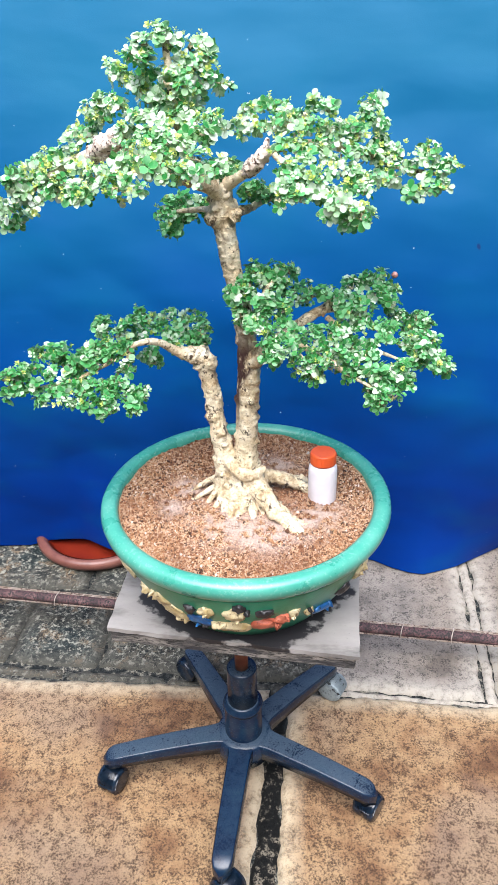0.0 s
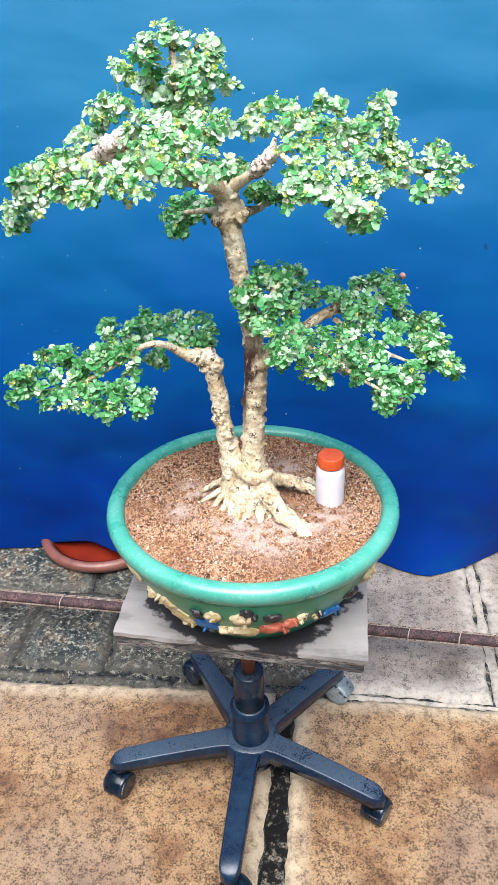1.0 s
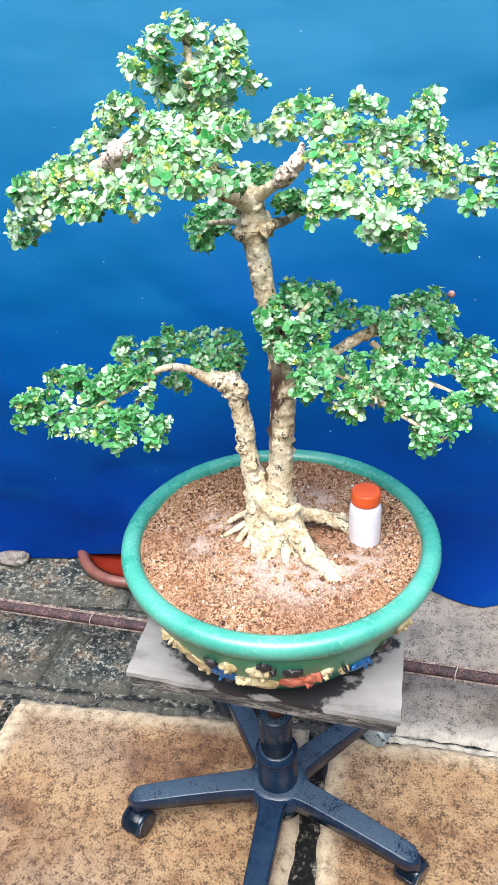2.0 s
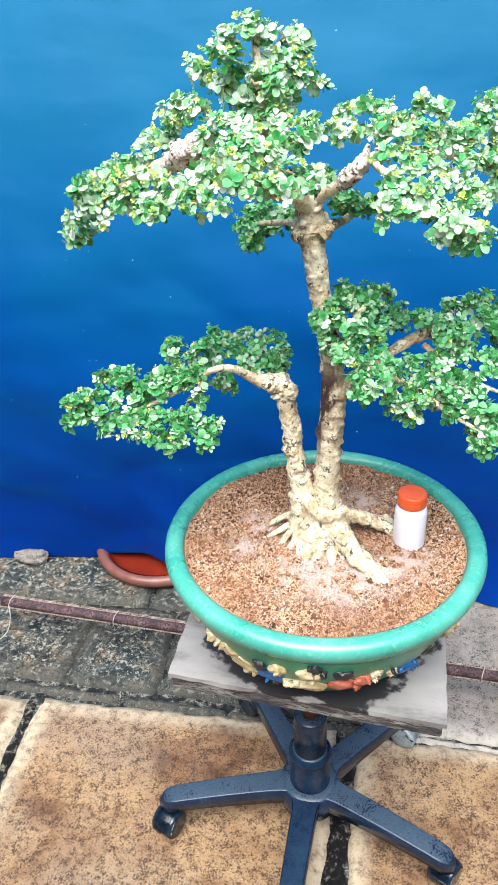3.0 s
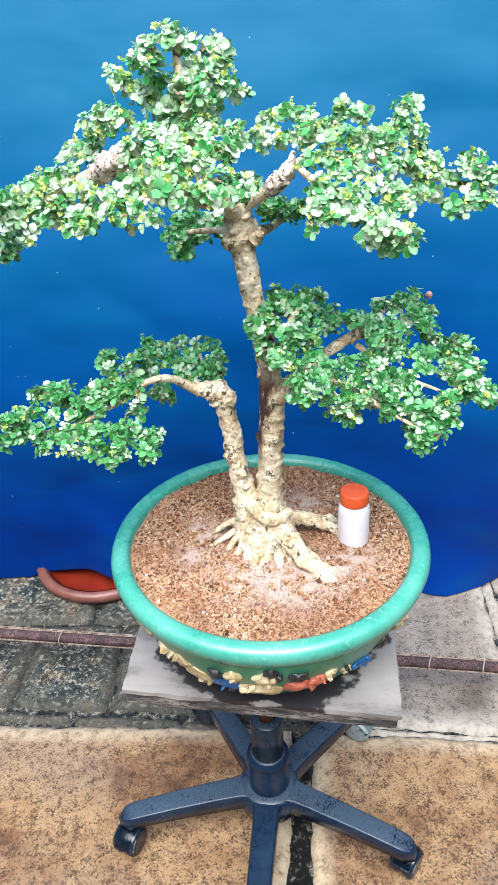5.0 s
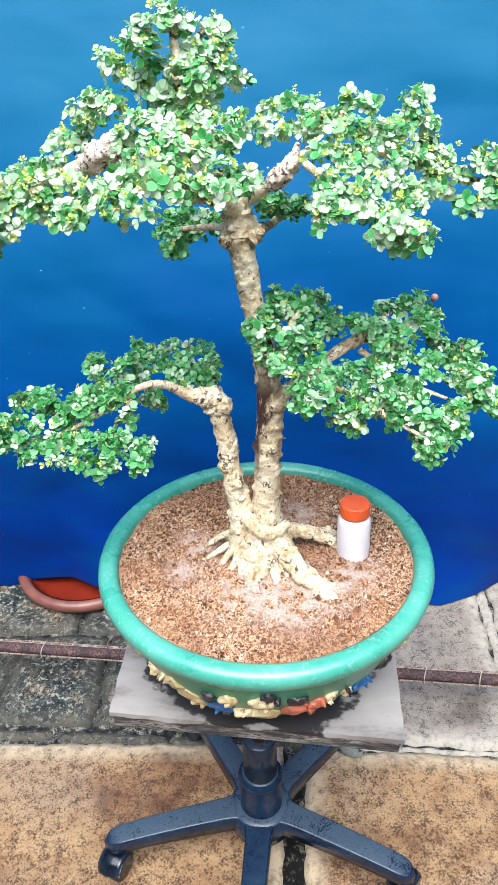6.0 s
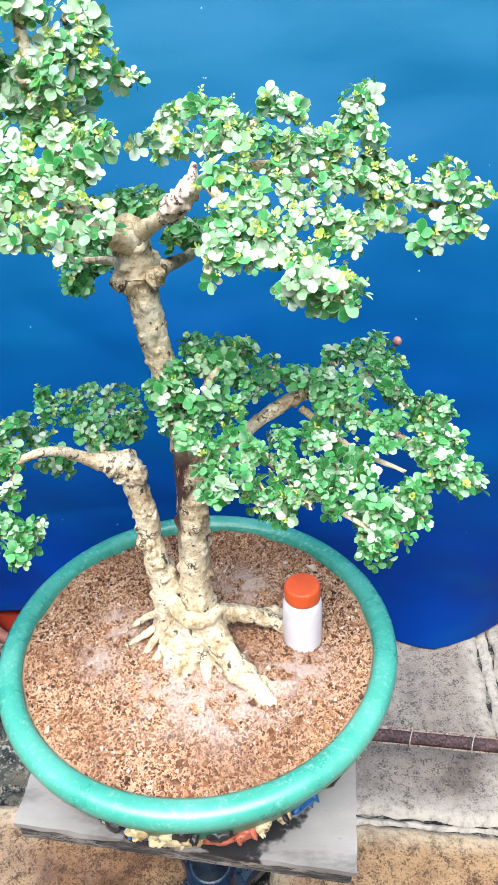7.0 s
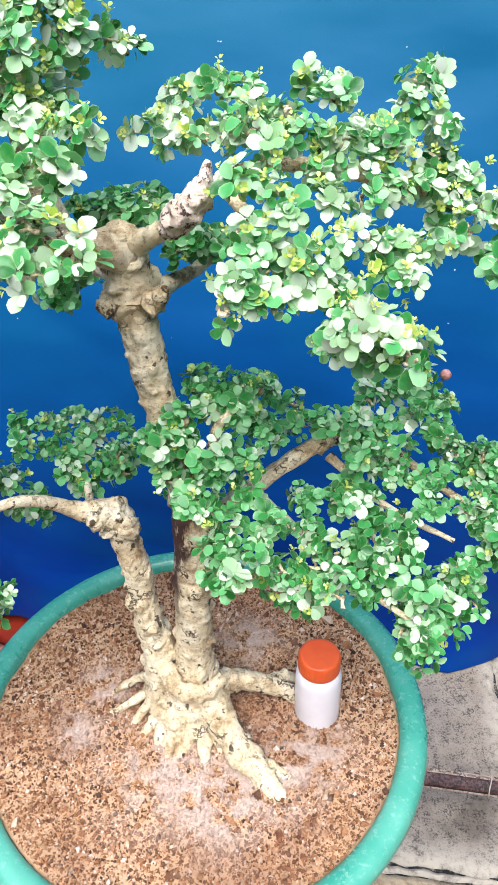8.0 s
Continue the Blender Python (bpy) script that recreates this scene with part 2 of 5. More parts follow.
def leaf_material():
    m, nt, b = material("glossy_small_leaf", 0.36, spec=0.55)
    geo = nt.nodes.new("ShaderNodeNewGeometry")
    info = nt.nodes.new("ShaderNodeObjectInfo")
    add = nt.nodes.new("ShaderNodeMath")
    add.operation = "ADD"
    fr = nt.nodes.new("ShaderNodeMath")
    fr.operation = "FRACT"
    nt.links.new(geo.outputs["Random Per Island"], add.inputs[0])
    nt.links.new(info.outputs["Random"], add.inputs[1])
    nt.links.new(add.outputs[0], fr.inputs[0])
    leaf_tone_attr = nt.nodes.new("ShaderNodeAttribute")
    leaf_tone_attr.attribute_name = "bud_or_lit"
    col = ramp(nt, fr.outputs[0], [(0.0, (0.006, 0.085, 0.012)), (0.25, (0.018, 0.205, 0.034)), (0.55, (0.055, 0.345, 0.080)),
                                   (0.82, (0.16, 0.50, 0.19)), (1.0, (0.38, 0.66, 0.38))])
    # pale blades have sky light painted in; only the yellow ones are buds
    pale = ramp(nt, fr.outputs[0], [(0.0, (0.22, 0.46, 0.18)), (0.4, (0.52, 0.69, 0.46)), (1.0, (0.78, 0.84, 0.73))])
    col = mix(nt, ramp(nt, leaf_tone_attr.outputs["Fac"], [(0.2, G3(0)), (0.45, G3(1))]), col, pale)
    col = mix(nt, ramp(nt, leaf_tone_attr.outputs["Fac"], [(0.6, G3(0)), (0.9, G3(1))]), col, mix(nt, fr.outputs[0], (0.38, 0.55, 0.05), (0.78, 0.78, 0.24)))
    v = coords(nt)
    col = mix(nt, ramp(nt, noise_tex(nt, v, 160, 3), [(0.45, G3(0)), (0.75, G3(0.22))]), col, (0.42, 0.62, 0.36))
    # thin pale margin round each blade
    rim = nt.nodes.new("ShaderNodeAttribute")
    rim.attribute_name = "margin"
    col = mix(nt, ramp(nt, rim.outputs["Fac"], [(0.72, G3(0)), (1.0, G3(0.4))]), col, (0.50, 0.72, 0.30))
    nt.links.new(col, b.inputs["Base Color"])
    b.inputs["Coat Weight"].default_value = 0.12
    b.inputs["Coat Roughness"].default_value = 0.25
    tr = nt.nodes.new("ShaderNodeBsdfTranslucent")
    nt.links.new(mix(nt, 0.5, col, (0.25, 0.42, 0.08)), tr.inputs["Color"])
    sh = nt.nodes.new("ShaderNodeMixShader")
    sh.inputs[0].default_value = 0.34
    nt.links.new(b.outputs[0], sh.inputs[1])
    nt.links.new(tr.outputs[0], sh.inputs[2])
    nt.links.new(sh.outputs[0], nt.nodes["Material Output"].inputs["Surface"])
    return m


def soil_material():
    m, nt, b = material("granular_soil", 0.85)
    v = coords(nt)
    geo = nt.nodes.new("ShaderNodeNewGeometry")
    grain = ramp(nt, geo.outputs["Random Per Island"], [(0.0, (0.012, 0.006, 0.005)), (0.10, (0.03, 0.013, 0.008)), (0.24, (0.12, 0.042, 0.020)), (0.5, (0.27, 0.115, 0.050)),
                                                        (0.76, (0.39, 0.205, 0.10)), (0.93, (0.52, 0.37, 0.24)), (1.0, (0.72, 0.64, 0.58))])
    broad = noise_tex(nt, v, 12, 5)
    col = mix(nt, ramp(nt, broad, [(0.4, G3(0)), (0.7, G3(0.35))]), grain, (0.42, 0.215, 0.095))
    col = mix(nt, ramp(nt, noise_tex(nt, v, 7, 4), [(0.44, G3(0)), (0.62, G3(0.45))]), col, (0.17, 0.062, 0.028))
    g = nt.nodes.new("ShaderNodeAttribute")
    g.attribute_name = "salt"
    w = nt.nodes.new("ShaderNodeMath")
    w.operation = "MULTIPLY"
    nt.links.new(g.outputs["Fac"], w.inputs[0])
    nt.links.new(ramp(nt, noise_tex(nt, v, 45, 5), [(0.43, G3(0)), (0.55, G3(0.85))]), w.inputs[1])
    col = mix(nt, w.outputs[0], col, (0.52, 0.415, 0.36))
    nt.links.new(col, b.inputs["Base Color"])
    bump(nt, b, noise_tex(nt, v, 260, 4), 0.8, 0.003)
    return m


def cloth_material():
    m, nt, b = material("blue_cloth", 0.55, spec=0.12)
    v = coords(nt)
    broad = noise_tex(nt, v, 1.1, 4)
    crease = noise_tex(nt, coords(nt, stretch=(1.3, 1, 2.6)), 3.2, 2.5, 0.5)
    weave = noise_tex(nt, v, 420, 2)
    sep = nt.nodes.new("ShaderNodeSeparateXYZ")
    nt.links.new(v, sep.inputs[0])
    height_tone = nt.nodes.new("ShaderNodeMath")
    height_tone.operation = "MULTIPLY_ADD"
    height_tone.inputs[1].default_value = 0.7
    nt.links.new(broad, height_tone.inputs[0])
    nt.links.new(sep.outputs["Z"], height_tone.inputs[2])
    # brighter light on the upper cloth, painted in from ultramarine below to teal above
    col = ramp(nt, mix(nt, 0.5, height_tone.outputs[0], (0, 0, 0)), [(0.28, (0.0005, 0.027, 0.205)), (0.55, (0.001, 0.051, 0.198)), (0.85, (0.005, 0.097, 0.192))])
    # crease ridges tinted paler, light on the folds put into the colour
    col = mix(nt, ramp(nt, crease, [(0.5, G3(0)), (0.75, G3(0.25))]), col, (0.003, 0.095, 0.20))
    fleck = ramp(nt, noise_tex(nt, v, 95, 1), [(0.815, G3(0)), (0.825, G3(0.8))])
    col = mix(nt, fleck, col, (0.45, 0.55, 0.62))
    spot = ramp(nt, noise_tex(nt, coords(nt, stretch=(1, 1, 0.6)), 21, 1), [(0.80, G3(0)), (0.82, G3(0.8))])
    col = mix(nt, spot, col, (0.01, 0.02, 0.09))
    nt.links.new(col, b.inputs["Base Color"])
    bump(nt, b, mix(nt, 0.02, crease, weave), 0.22, 0.03)
    return m


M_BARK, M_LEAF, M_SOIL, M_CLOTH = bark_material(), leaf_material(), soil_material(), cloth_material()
M_WOUND = mottled("cut_dead_wood", [(0.35, (0.50, 0.38, 0.30)), (0.65, (0.80, 0.69, 0.60))], 60, 170, (0.07, 0.04, 0.03), (0.53, 0.6), 0.8, 0.005, 0.9)

# ---- building helpers ----
BASE = {}


def thing(name, at, label, category, group="", kind=""):
    ob = new(name)
    ob.location = at
    ob.empty_display_size = 0.02
    BASE[ob] = Vector(at)
    return tagged(ob, label, category, group, kind)


def part(name, bm, mat, parent=None, label="", kind="", smooth=True):
    """Links a bmesh (in world metres) or a finished mesh as one object under a thing or a part."""
    if isinstance(bm, bpy.types.Mesh):
        me = bm
    else:
        me = bpy.data.meshes.new(name)
        bm.to_mesh(me)
        bm.free()
    me.materials.append(mat)
    ob = new(name, me)
    if parent is not None:
        me.transform(Matrix.Translation(-BASE[parent]))
        ob.parent = parent
        BASE[ob] = BASE[parent]
    else:
        BASE[ob] = Vector((0, 0, 0))
    if smooth:
        me.polygons.foreach_set("use_smooth", [True] * len(me.polygons))
    return tagged(ob, label, kind=kind)


def lathe(profile, centre, seg=64, closed=False):
    """Turns (radius, height) pairs round a vertical axis."""
    bm = bmesh.new()
    rings = []
    for r, z in profile:
        if r < 1e-6:
            rings.append([bm.verts.new((centre[0], centre[1], centre[2] + z))])
        else:
            rings.append([bm.verts.new((centre[0] + r * math.cos(a), centre[1] + r * math.sin(a), centre[2] + z)) for a in (2 * math.pi * i / seg for i in range(seg))])
    pairs = list(zip(rings, rings[1:])) + ([(rings[-1], rings[0])] if closed else [])
    for a, b in pairs:
        for i in range(seg):
            j = (i + 1) % seg
            q = [a[i % len(a)], a[j % len(a)], b[j % len(b)], b[i % len(b)]]
            q = list(dict.fromkeys(q))
            if len(q) > 2:
                bm.faces.new(q)
    bmesh.ops.recalc_face_normals(bm, faces=bm.faces)
    return bm


def spline(points, steps=8):
    """Catmull-Rom through (x, y, z, radius)."""
    p = np.array(points, float)
    p = np.vstack([2 * p[0] - p[1], p, 2 * p[-1] - p[-2]])
    out = []
    for i in range(1, len(p) - 2):
        for t in np.arange(steps) / steps:
            a, b, c, d = p[i - 1:i + 3]
            out.append(0.5 * (2 * b + (c - a) * t + (2 * a - 5 * b + 4 * c - d) * t ** 2 + (3 * b - a - 3 * c + d) * t ** 3))
    out.append(p[-2])
    return np.array(out)


def tube(points, seg=14, steps=8, lump=0.12, freq=45.0, bm=None):
    """A tapered limb with a knobbly skin and closed ends."""
    bm = bm or bmesh.new()
    s = spline(points, steps)
    up = Vector((0.13, 0.97, 0.2)).normalized()
    rings = []
    for i, (x, y, z, r) in enumerate(s):
        d = Vector(s[min(i + 1, len(s) - 1)][:3]) - Vector(s[max(i - 1, 0)][:3])
        d.normalize()
        u = d.cross(up).normalized()
        v = d.cross(u).normalized()
        ring = []
        for k in range(seg):
            a = 2 * math.pi * k / seg
            n = u * math.cos(a) + v * math.sin(a)
            q = Vector((x, y, z)) + n * r
            knob = max(0.0, noise.noise(q * freq * 2.4 + Vector((7, 3, 1))) - 0.2)
            rr = r * (1 + lump * noise.noise(q * freq) + lump * 0.6 * noise.noise(q * freq * 3.1)) + 0.011 * knob * min(1.0, r / 0.015)
            ring.append(bm.verts.new(Vector((x, y, z)) + n * rr))
        rings.append(ring)
    for a, b in zip(rings, rings[1:]):
        for k in range(seg):
            bm.faces.new((a[k], a[(k + 1) % seg], b[(k + 1) % seg], b[k]))
    bm.faces.new(list(reversed(rings[0])))
    bm.faces.new(rings[-1])
    return bm


def box(cx, cy, cz, sx, sy, sz, turn=0.0, bevel=0.003, bm=None):
    fresh = bmesh.new()
    bmesh.ops.create_cube(fresh, size=1.0, matrix=Matrix.Diagonal((sx, sy, sz, 1)))
    if bevel:
        bmesh.ops.bevel(fresh, geom=fresh.edges[:], offset=bevel, segments=2, affect="EDGES")
    fresh.transform(Matrix.Translation((cx, cy, cz)) @ Matrix.Rotation(radians(turn), 4, "Z"))
    if bm is None:
        return fresh
    me = bpy.data.meshes.new("tmp")
    fresh.to_mesh(me)
    fresh.free()
    bm.from_mesh(me)
    bpy.data.meshes.remove(me)
    return bm


def weld(bm, other):
    me = bpy.data.meshes.new("tmp")
    other.to_mesh(me)
    other.free()
    bm.from_mesh(me)
    bpy.data.meshes.remove(me)
    return bm


# ---- ground, wall, cloth ----
bm = bmesh.new()
bmesh.ops.create_grid(bm, x_segments=2, y_segments=2, size=400)
bm.transform(Matrix.Translation((0, 0, -0.06)))
part("ground", bm, M_EARTH, kind="structure", label="bare earth round the paved yard")

wall = box(0, 2.14, 1.25, 5.0, 0.12, 2.62)
part("wall_back", wall, M_WALL, kind="structure", label="plain rendered wall behind the blue cloth", smooth=False)

# Unseen walls added to cut low sky light, darkening upright faces near the ground.
M_SKY_BLOCK = mottled("unseen_sky_block", [(0.35, (0.17, 0.165, 0.155)), (0.65, (0.25, 0.24, 0.225))], 3, 60)
for wname, cx, cy, sx, sy in (("wall_front", 0, -1.75, 5.4, 0.14), ("wall_left", -2.63, 0.20, 0.14, 3.76), ("wall_right", 2.63, 0.20, 0.14, 3.76)):
    part(wname, box(cx, cy, 1.35, sx, sy, 2.82), M_SKY_BLOCK, kind="structure", label="added unseen wall that blocks low sky light", smooth=False)

FLOOR_X = [-2.4, -0.96, -0.83, -0.72, -0.62, -0.55, -0.50, -0.46, -0.40, -0.34, -0.2, 0.31, 0.36, 0.41, 0.45, 0.49, 0.55, 0.62, 0.70, 1.0, 2.4]
FLOOR_Y = [1.76, 1.762, 1.785, 1.792, 1.79, 1.785, 1.745, 1.715, 1.712, 1.74, 1.79, 1.76, 1.728, 1.706, 1.698, 1.712, 1.738, 1.785, 1.84, 1.88, 1.90]
HEM_X = [-2.4, -0.73, -0.68, -0.58, -0.48, -0.39, -0.31, 2.4]
HEM_Z = [0.0, 0.0, 0.022, 0.036, 0.040, 0.036, 0.0, 0.0]


def hanging_cloth():
    me = bpy.data.meshes.new("backdrop_cloth")
    nx, nz = 260, 150
    xs = np.linspace(-2.3, 2.3, nx)
    verts, faces = [], []
    for j in range(nz):
        f = (j / (nz - 1)) ** 1.5
        for x in xs:
            yb = float(np.interp(x, FLOOR_X, FLOOR_Y))
            hem = float(np.interp(x, HEM_X, HEM_Z)) + 0.004
            z = hem + f * (2.45 - hem)
            # profile bent so the lower cloth falls darker and the top catches more sky
            y = 1.788 + (yb - 1.788) * math.exp(-z / (0.16 if yb < 1.788 else 0.25)) - 0.13 * min(z, 1.5) + 0.25 * max(0, min(z, 1.5) - 0.30) ** 2
            y += 0.018 * noise.noise((x * 1.6, z * 1.1, 0.3)) * min(1, z / 0.3)
            y += 0.010 * noise.noise((x * 3.0 + z * 1.6, z * 4.5, 2.0)) * min(1, z / 0.2)
            y += 0.004 * noise.noise((x * 7.0 + z * 6, z * 9.0 - x * 4, 5.0)) * min(1, z / 0.1)
            y += 0.004 * (1 - min(1, 6 * abs(noise.noise((x * 1.3 - z * 0.9, z * 1.5 + x * 0.7, 8.0))))) ** 2 * min(1, z / 0.2)
            verts.append((x, min(y, 2.05), z))
    for j in range(nz - 1):
        for i in range(nx - 1):
            a = j * nx + i
            faces.append((a, a + 1, a + nx + 1, a + nx))
    me.from_pydata(verts, [], faces)
    return me


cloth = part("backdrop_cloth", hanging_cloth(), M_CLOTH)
so = cloth.modifiers.new("thickness", "SOLIDIFY")
so.thickness = 0.002
tagged(cloth, "creased plain blue cloth hung on the wall, hem on the paving", "backdrop cloth")

# ---- paving: irregular slabs with wide mossy joints ----
paving = thing("pavement", (0, 1.0, 0), "old irregular stone slabs with wide mossy joints", "pavement", kind="structure")
part("joint_bed", box(0, -0.55, -0.039, 6.0, 5.5, 0.05, bevel=0), M_MORTAR, paving, "dark mossy mortar between the slabs", smooth=False)


def slab(corners, mat, seed, top=0.0, rough=0.0035, step=0.024, name="slab", edge_noise=0.012):
    """A slab from four plan corners, with ragged outline, rounded arris and an uneven face."""
    c = [Vector((x, y, 0)) for x, y in corners]
    w = max((c[1] - c[0]).length, (c[2] - c[3]).length)
    h = max((c[3] - c[0]).length, (c[2] - c[1]).length)
    nu, nv = max(6, int(w / step)), max(6, int(h / step))
    verts, faces, border = [], [], []
    off = Vector((seed * 3.1, seed * 1.7, seed))
    for j in range(nv + 1):
        for i in range(nu + 1):
            u, v = i / nu, j / nv
            p = c[0].lerp(c[1], u).lerp(c[3].lerp(c[2], u), v)
            du, dv = min(u, 1 - u) * w, min(v, 1 - v) * h
            e = min(du, dv)
            k = max(0, 1 - e / 0.05)
            p.x += k * edge_noise * noise.noise(p * 14 + off) + k * 0.006 * noise.noise(p * 45 + off)
            p.y += k * edge_noise * noise.noise(p * 14 - off) + k * 0.006 * noise.noise(p * 45 - off)
            z = top + rough * noise.noise(p * 9 + off) + rough * 0.6 * noise.noise(p * 30 + off)
            z -= 0.010 * max(0, 1 - e / 0.022) ** 2
            verts.append((p.x, p.y, z))
            border.append(max(0, 1 - e / 0.055))
    for j in range(nv):
        for i in range(nu):
            a = j * (nu + 1) + i
            faces.append((a, a + 1, a + nu + 2, a + nu + 1))
    rim = [i for i in range(nu + 1)] + [j * (nu + 1) + nu for j in range(1, nv + 1)] + [nv * (nu + 1) + i for i in range(nu - 1, -1, -1)] + [j * (nu + 1) for j in range(nv - 1, 0, -1)]
    n0 = len(verts)
    for k in rim:
        verts.append((verts[k][0], verts[k][1], -0.03))
        border.append(0.0)
    for k in range(len(rim)):
        l = (k + 1) % len(rim)
        faces.append((rim[l], rim[k], n0 + k, n0 + l))
    me = bpy.data.meshes.new(name)
    me.from_pydata(verts, [], faces)
    me.attributes.new("border", "FLOAT", "POINT").data.foreach_set("value", border)
    return part(name, me, mat, paving)


# ---- swivel chair base ----
SX, SY = -0.02, 1.053
chair = thing("chair_base", (SX, SY, 0), "worn black five-star swivel chair base used as a plant stand", "chair base")
part("hub", lathe([(0.0, 0.055), (0.047, 0.055), (0.05, 0.075), (0.044, 0.10), (0.0395, 0.118), (0.0385, 0.192), (0.036, 0.197), (0.0, 0.197)], (SX, SY, 0), 48), M_BLACK, chair)
part("collar", lathe([(0.030, 0.192), (0.0405, 0.194), (0.0415, 0.199), (0.0405, 0.204), (0.036, 0.206), (0.036, 0.211), (0.030, 0.212)], (SX, SY, 0), 48), M_BLACK, chair, "ringed collar")
part("tube", lathe([(0.0, 0.2), (0.031, 0.2), (0.0305, 0.30), (0.029, 0.304), (0.0145, 0.304), (0.0, 0.304)], (SX, SY, 0), 40), M_BLACK, chair)
part("piston", lathe([(0.0, 0.3), (0.0135, 0.3), (0.0135, 0.511), (0.04, 0.515), (0.04, 0.5222), (0.0, 0.5222)], (SX, SY, 0), 28), M_PISTON, chair, "rusty brown piston rod")


def star_leg(a):
    """A hollow arched arm: flat top with rolled edges, sides flaring to a foot, blunt round end."""
    bm = bmesh.new()
    rings = []
    n = 24
    for i in range(n + 1):
        f = i / n
        r = 0.028 + f * 0.272
        end = max(0.0, (f - 0.9) / 0.1)
        half = (0.0250 - 0.0050 * f + 0.012 * max(0.0, 1 - f / 0.16) ** 2) * math.sqrt(max(0.03, 1 - end ** 2))
        top = 0.118 - 0.006 * f - 0.016 * f ** 2.2 - 0.010 * end ** 2
        deep = 0.040 - 0.012 * f
        prof = [(-half * 0.98, -deep), (-half * 1.01, -0.018), (-half, -0.0075), (-half * 0.97, -0.0040), (-half * 0.92, -0.0016), (-half * 0.86, -0.0004), (-half * 0.78, 0.0), (0, 0.0004),
                (half * 0.78, 0.0), (half * 0.86, -0.0004), (half * 0.92, -0.0016), (half * 0.97, -0.0040), (half, -0.0075), (half * 1.01, -0.018), (half * 0.98, -deep)]
        rings.append([bm.verts.new((r, y, top + z)) for y, z in prof])
    m = len(rings[0])
    for p, q in zip(rings, rings[1:]):
        for k in range(m):
            bm.faces.new((p[k], q[k], q[(k + 1) % m], p[(k + 1) % m]))
    bm.faces.new(rings[-1])
    bm.faces.new(list(reversed(rings[0])))
    bmesh.ops.recalc_face_normals(bm, faces=bm.faces)
    bm.transform(Matrix.Translation((SX, SY, 0)) @ Matrix.Rotation(a, 4, "Z"))
    return bm


def disc(x, y, z, r, w, axis_turn, seg=28):
    """A wheel with rounded shoulders, axle along local y."""
    prof = [(0, -w / 2), (r * 0.55, -w / 2), (r * 0.9, -w / 2 + 0.001), (r, -w / 2 + 0.004), (r, w / 2 - 0.004), (r * 0.9, w / 2 - 0.001), (r * 0.55, w / 2), (0, w / 2)]
    bm = lathe(prof, (0, 0, 0), seg)
    bm.transform(Matrix.Translation((x, y, z)) @ Matrix.Rotation(axis_turn, 4, "Z") @ Matrix.Rotation(radians(90), 4, "X"))
    return bm


def caster_hood(tx, ty, cx, cy, s):
    """The swivel stem with a rounded cowl over the upper half of the two wheels."""
    bm = lathe([(0.0, 0.045), (0.012, 0.045), (0.0125, 0.062), (0.017, 0.067), (0.017, 0.080), (0.0, 0.082)], (tx, ty, 0), 20)
    cowl = bmesh.new()
    rows = []
    for i in range(13):
        t = math.pi * (i / 12) * 0.86 + 0.10
        row = []
        for k in range(7):
            w = -1 + k / 3
            rr = 0.0312 - 0.007 * abs(w) ** 3
            row.append(cowl.verts.new((rr * math.cos(t), 0.0245 * w, 0.0295 + rr * math.sin(t))))
        rows.append(row)
    for p, q in zip(rows, rows[1:]):
        for k in range(6):
            cowl.faces.new((p[k], q[k], q[k + 1], p[k + 1]))
    bmesh.ops.solidify(cowl, geom=cowl.faces[:], thickness=0.0018)
    cowl.transform(Matrix.Translation((cx, cy, 0)) @ Matrix.Rotation(s, 4, "Z"))
    return weld(bm, cowl)


for deg, swing in ((48, -75), (121, 20), (192, 55), (265.5, 60), (336, 80)):
    a = radians(deg)
    wet = deg == 265.5
    part("leg", star_leg(a), M_BLACK_WET if wet else M_BLACK, chair, "wet dark glossy arm" if wet else "")
    tx, ty = SX + 0.279 * math.cos(a), SY + 0.279 * math.sin(a)
    s = radians(deg + swing)
    cx, cy = tx + 0.012 * math.cos(s), ty + 0.012 * math.sin(s)
    worn = deg == 48
    caster = part("caster", caster_hood(tx, ty, cx, cy, s), M_CASTER_WORN if worn else M_CASTER, chair)
    for side in (-1, 1):
        part("wheel", disc(cx - side * 0.0125 * math.sin(s), cy + side * 0.0125 * math.cos(s), 0.0292, 0.029, 0.0225, s), M_CASTER_WORN if worn else M_CASTER, caster, "worn grey wheel with dark pits" if worn else "")
part("boss", lathe([(0.0, 0.060), (0.058, 0.060), (0.062, 0.085), (0.060, 0.108), (0.054, 0.1175), (0.040, 0.1195), (0.0, 0.1195)], (SX, SY, 0), 60), M_BLACK, chair, "dusty boss where the arms meet")

# ---- board on the stand ----
board = thing("board", (-0.02, 1.09, 0.512), "weathered grey wooden board with a rotten dark edge", "board")


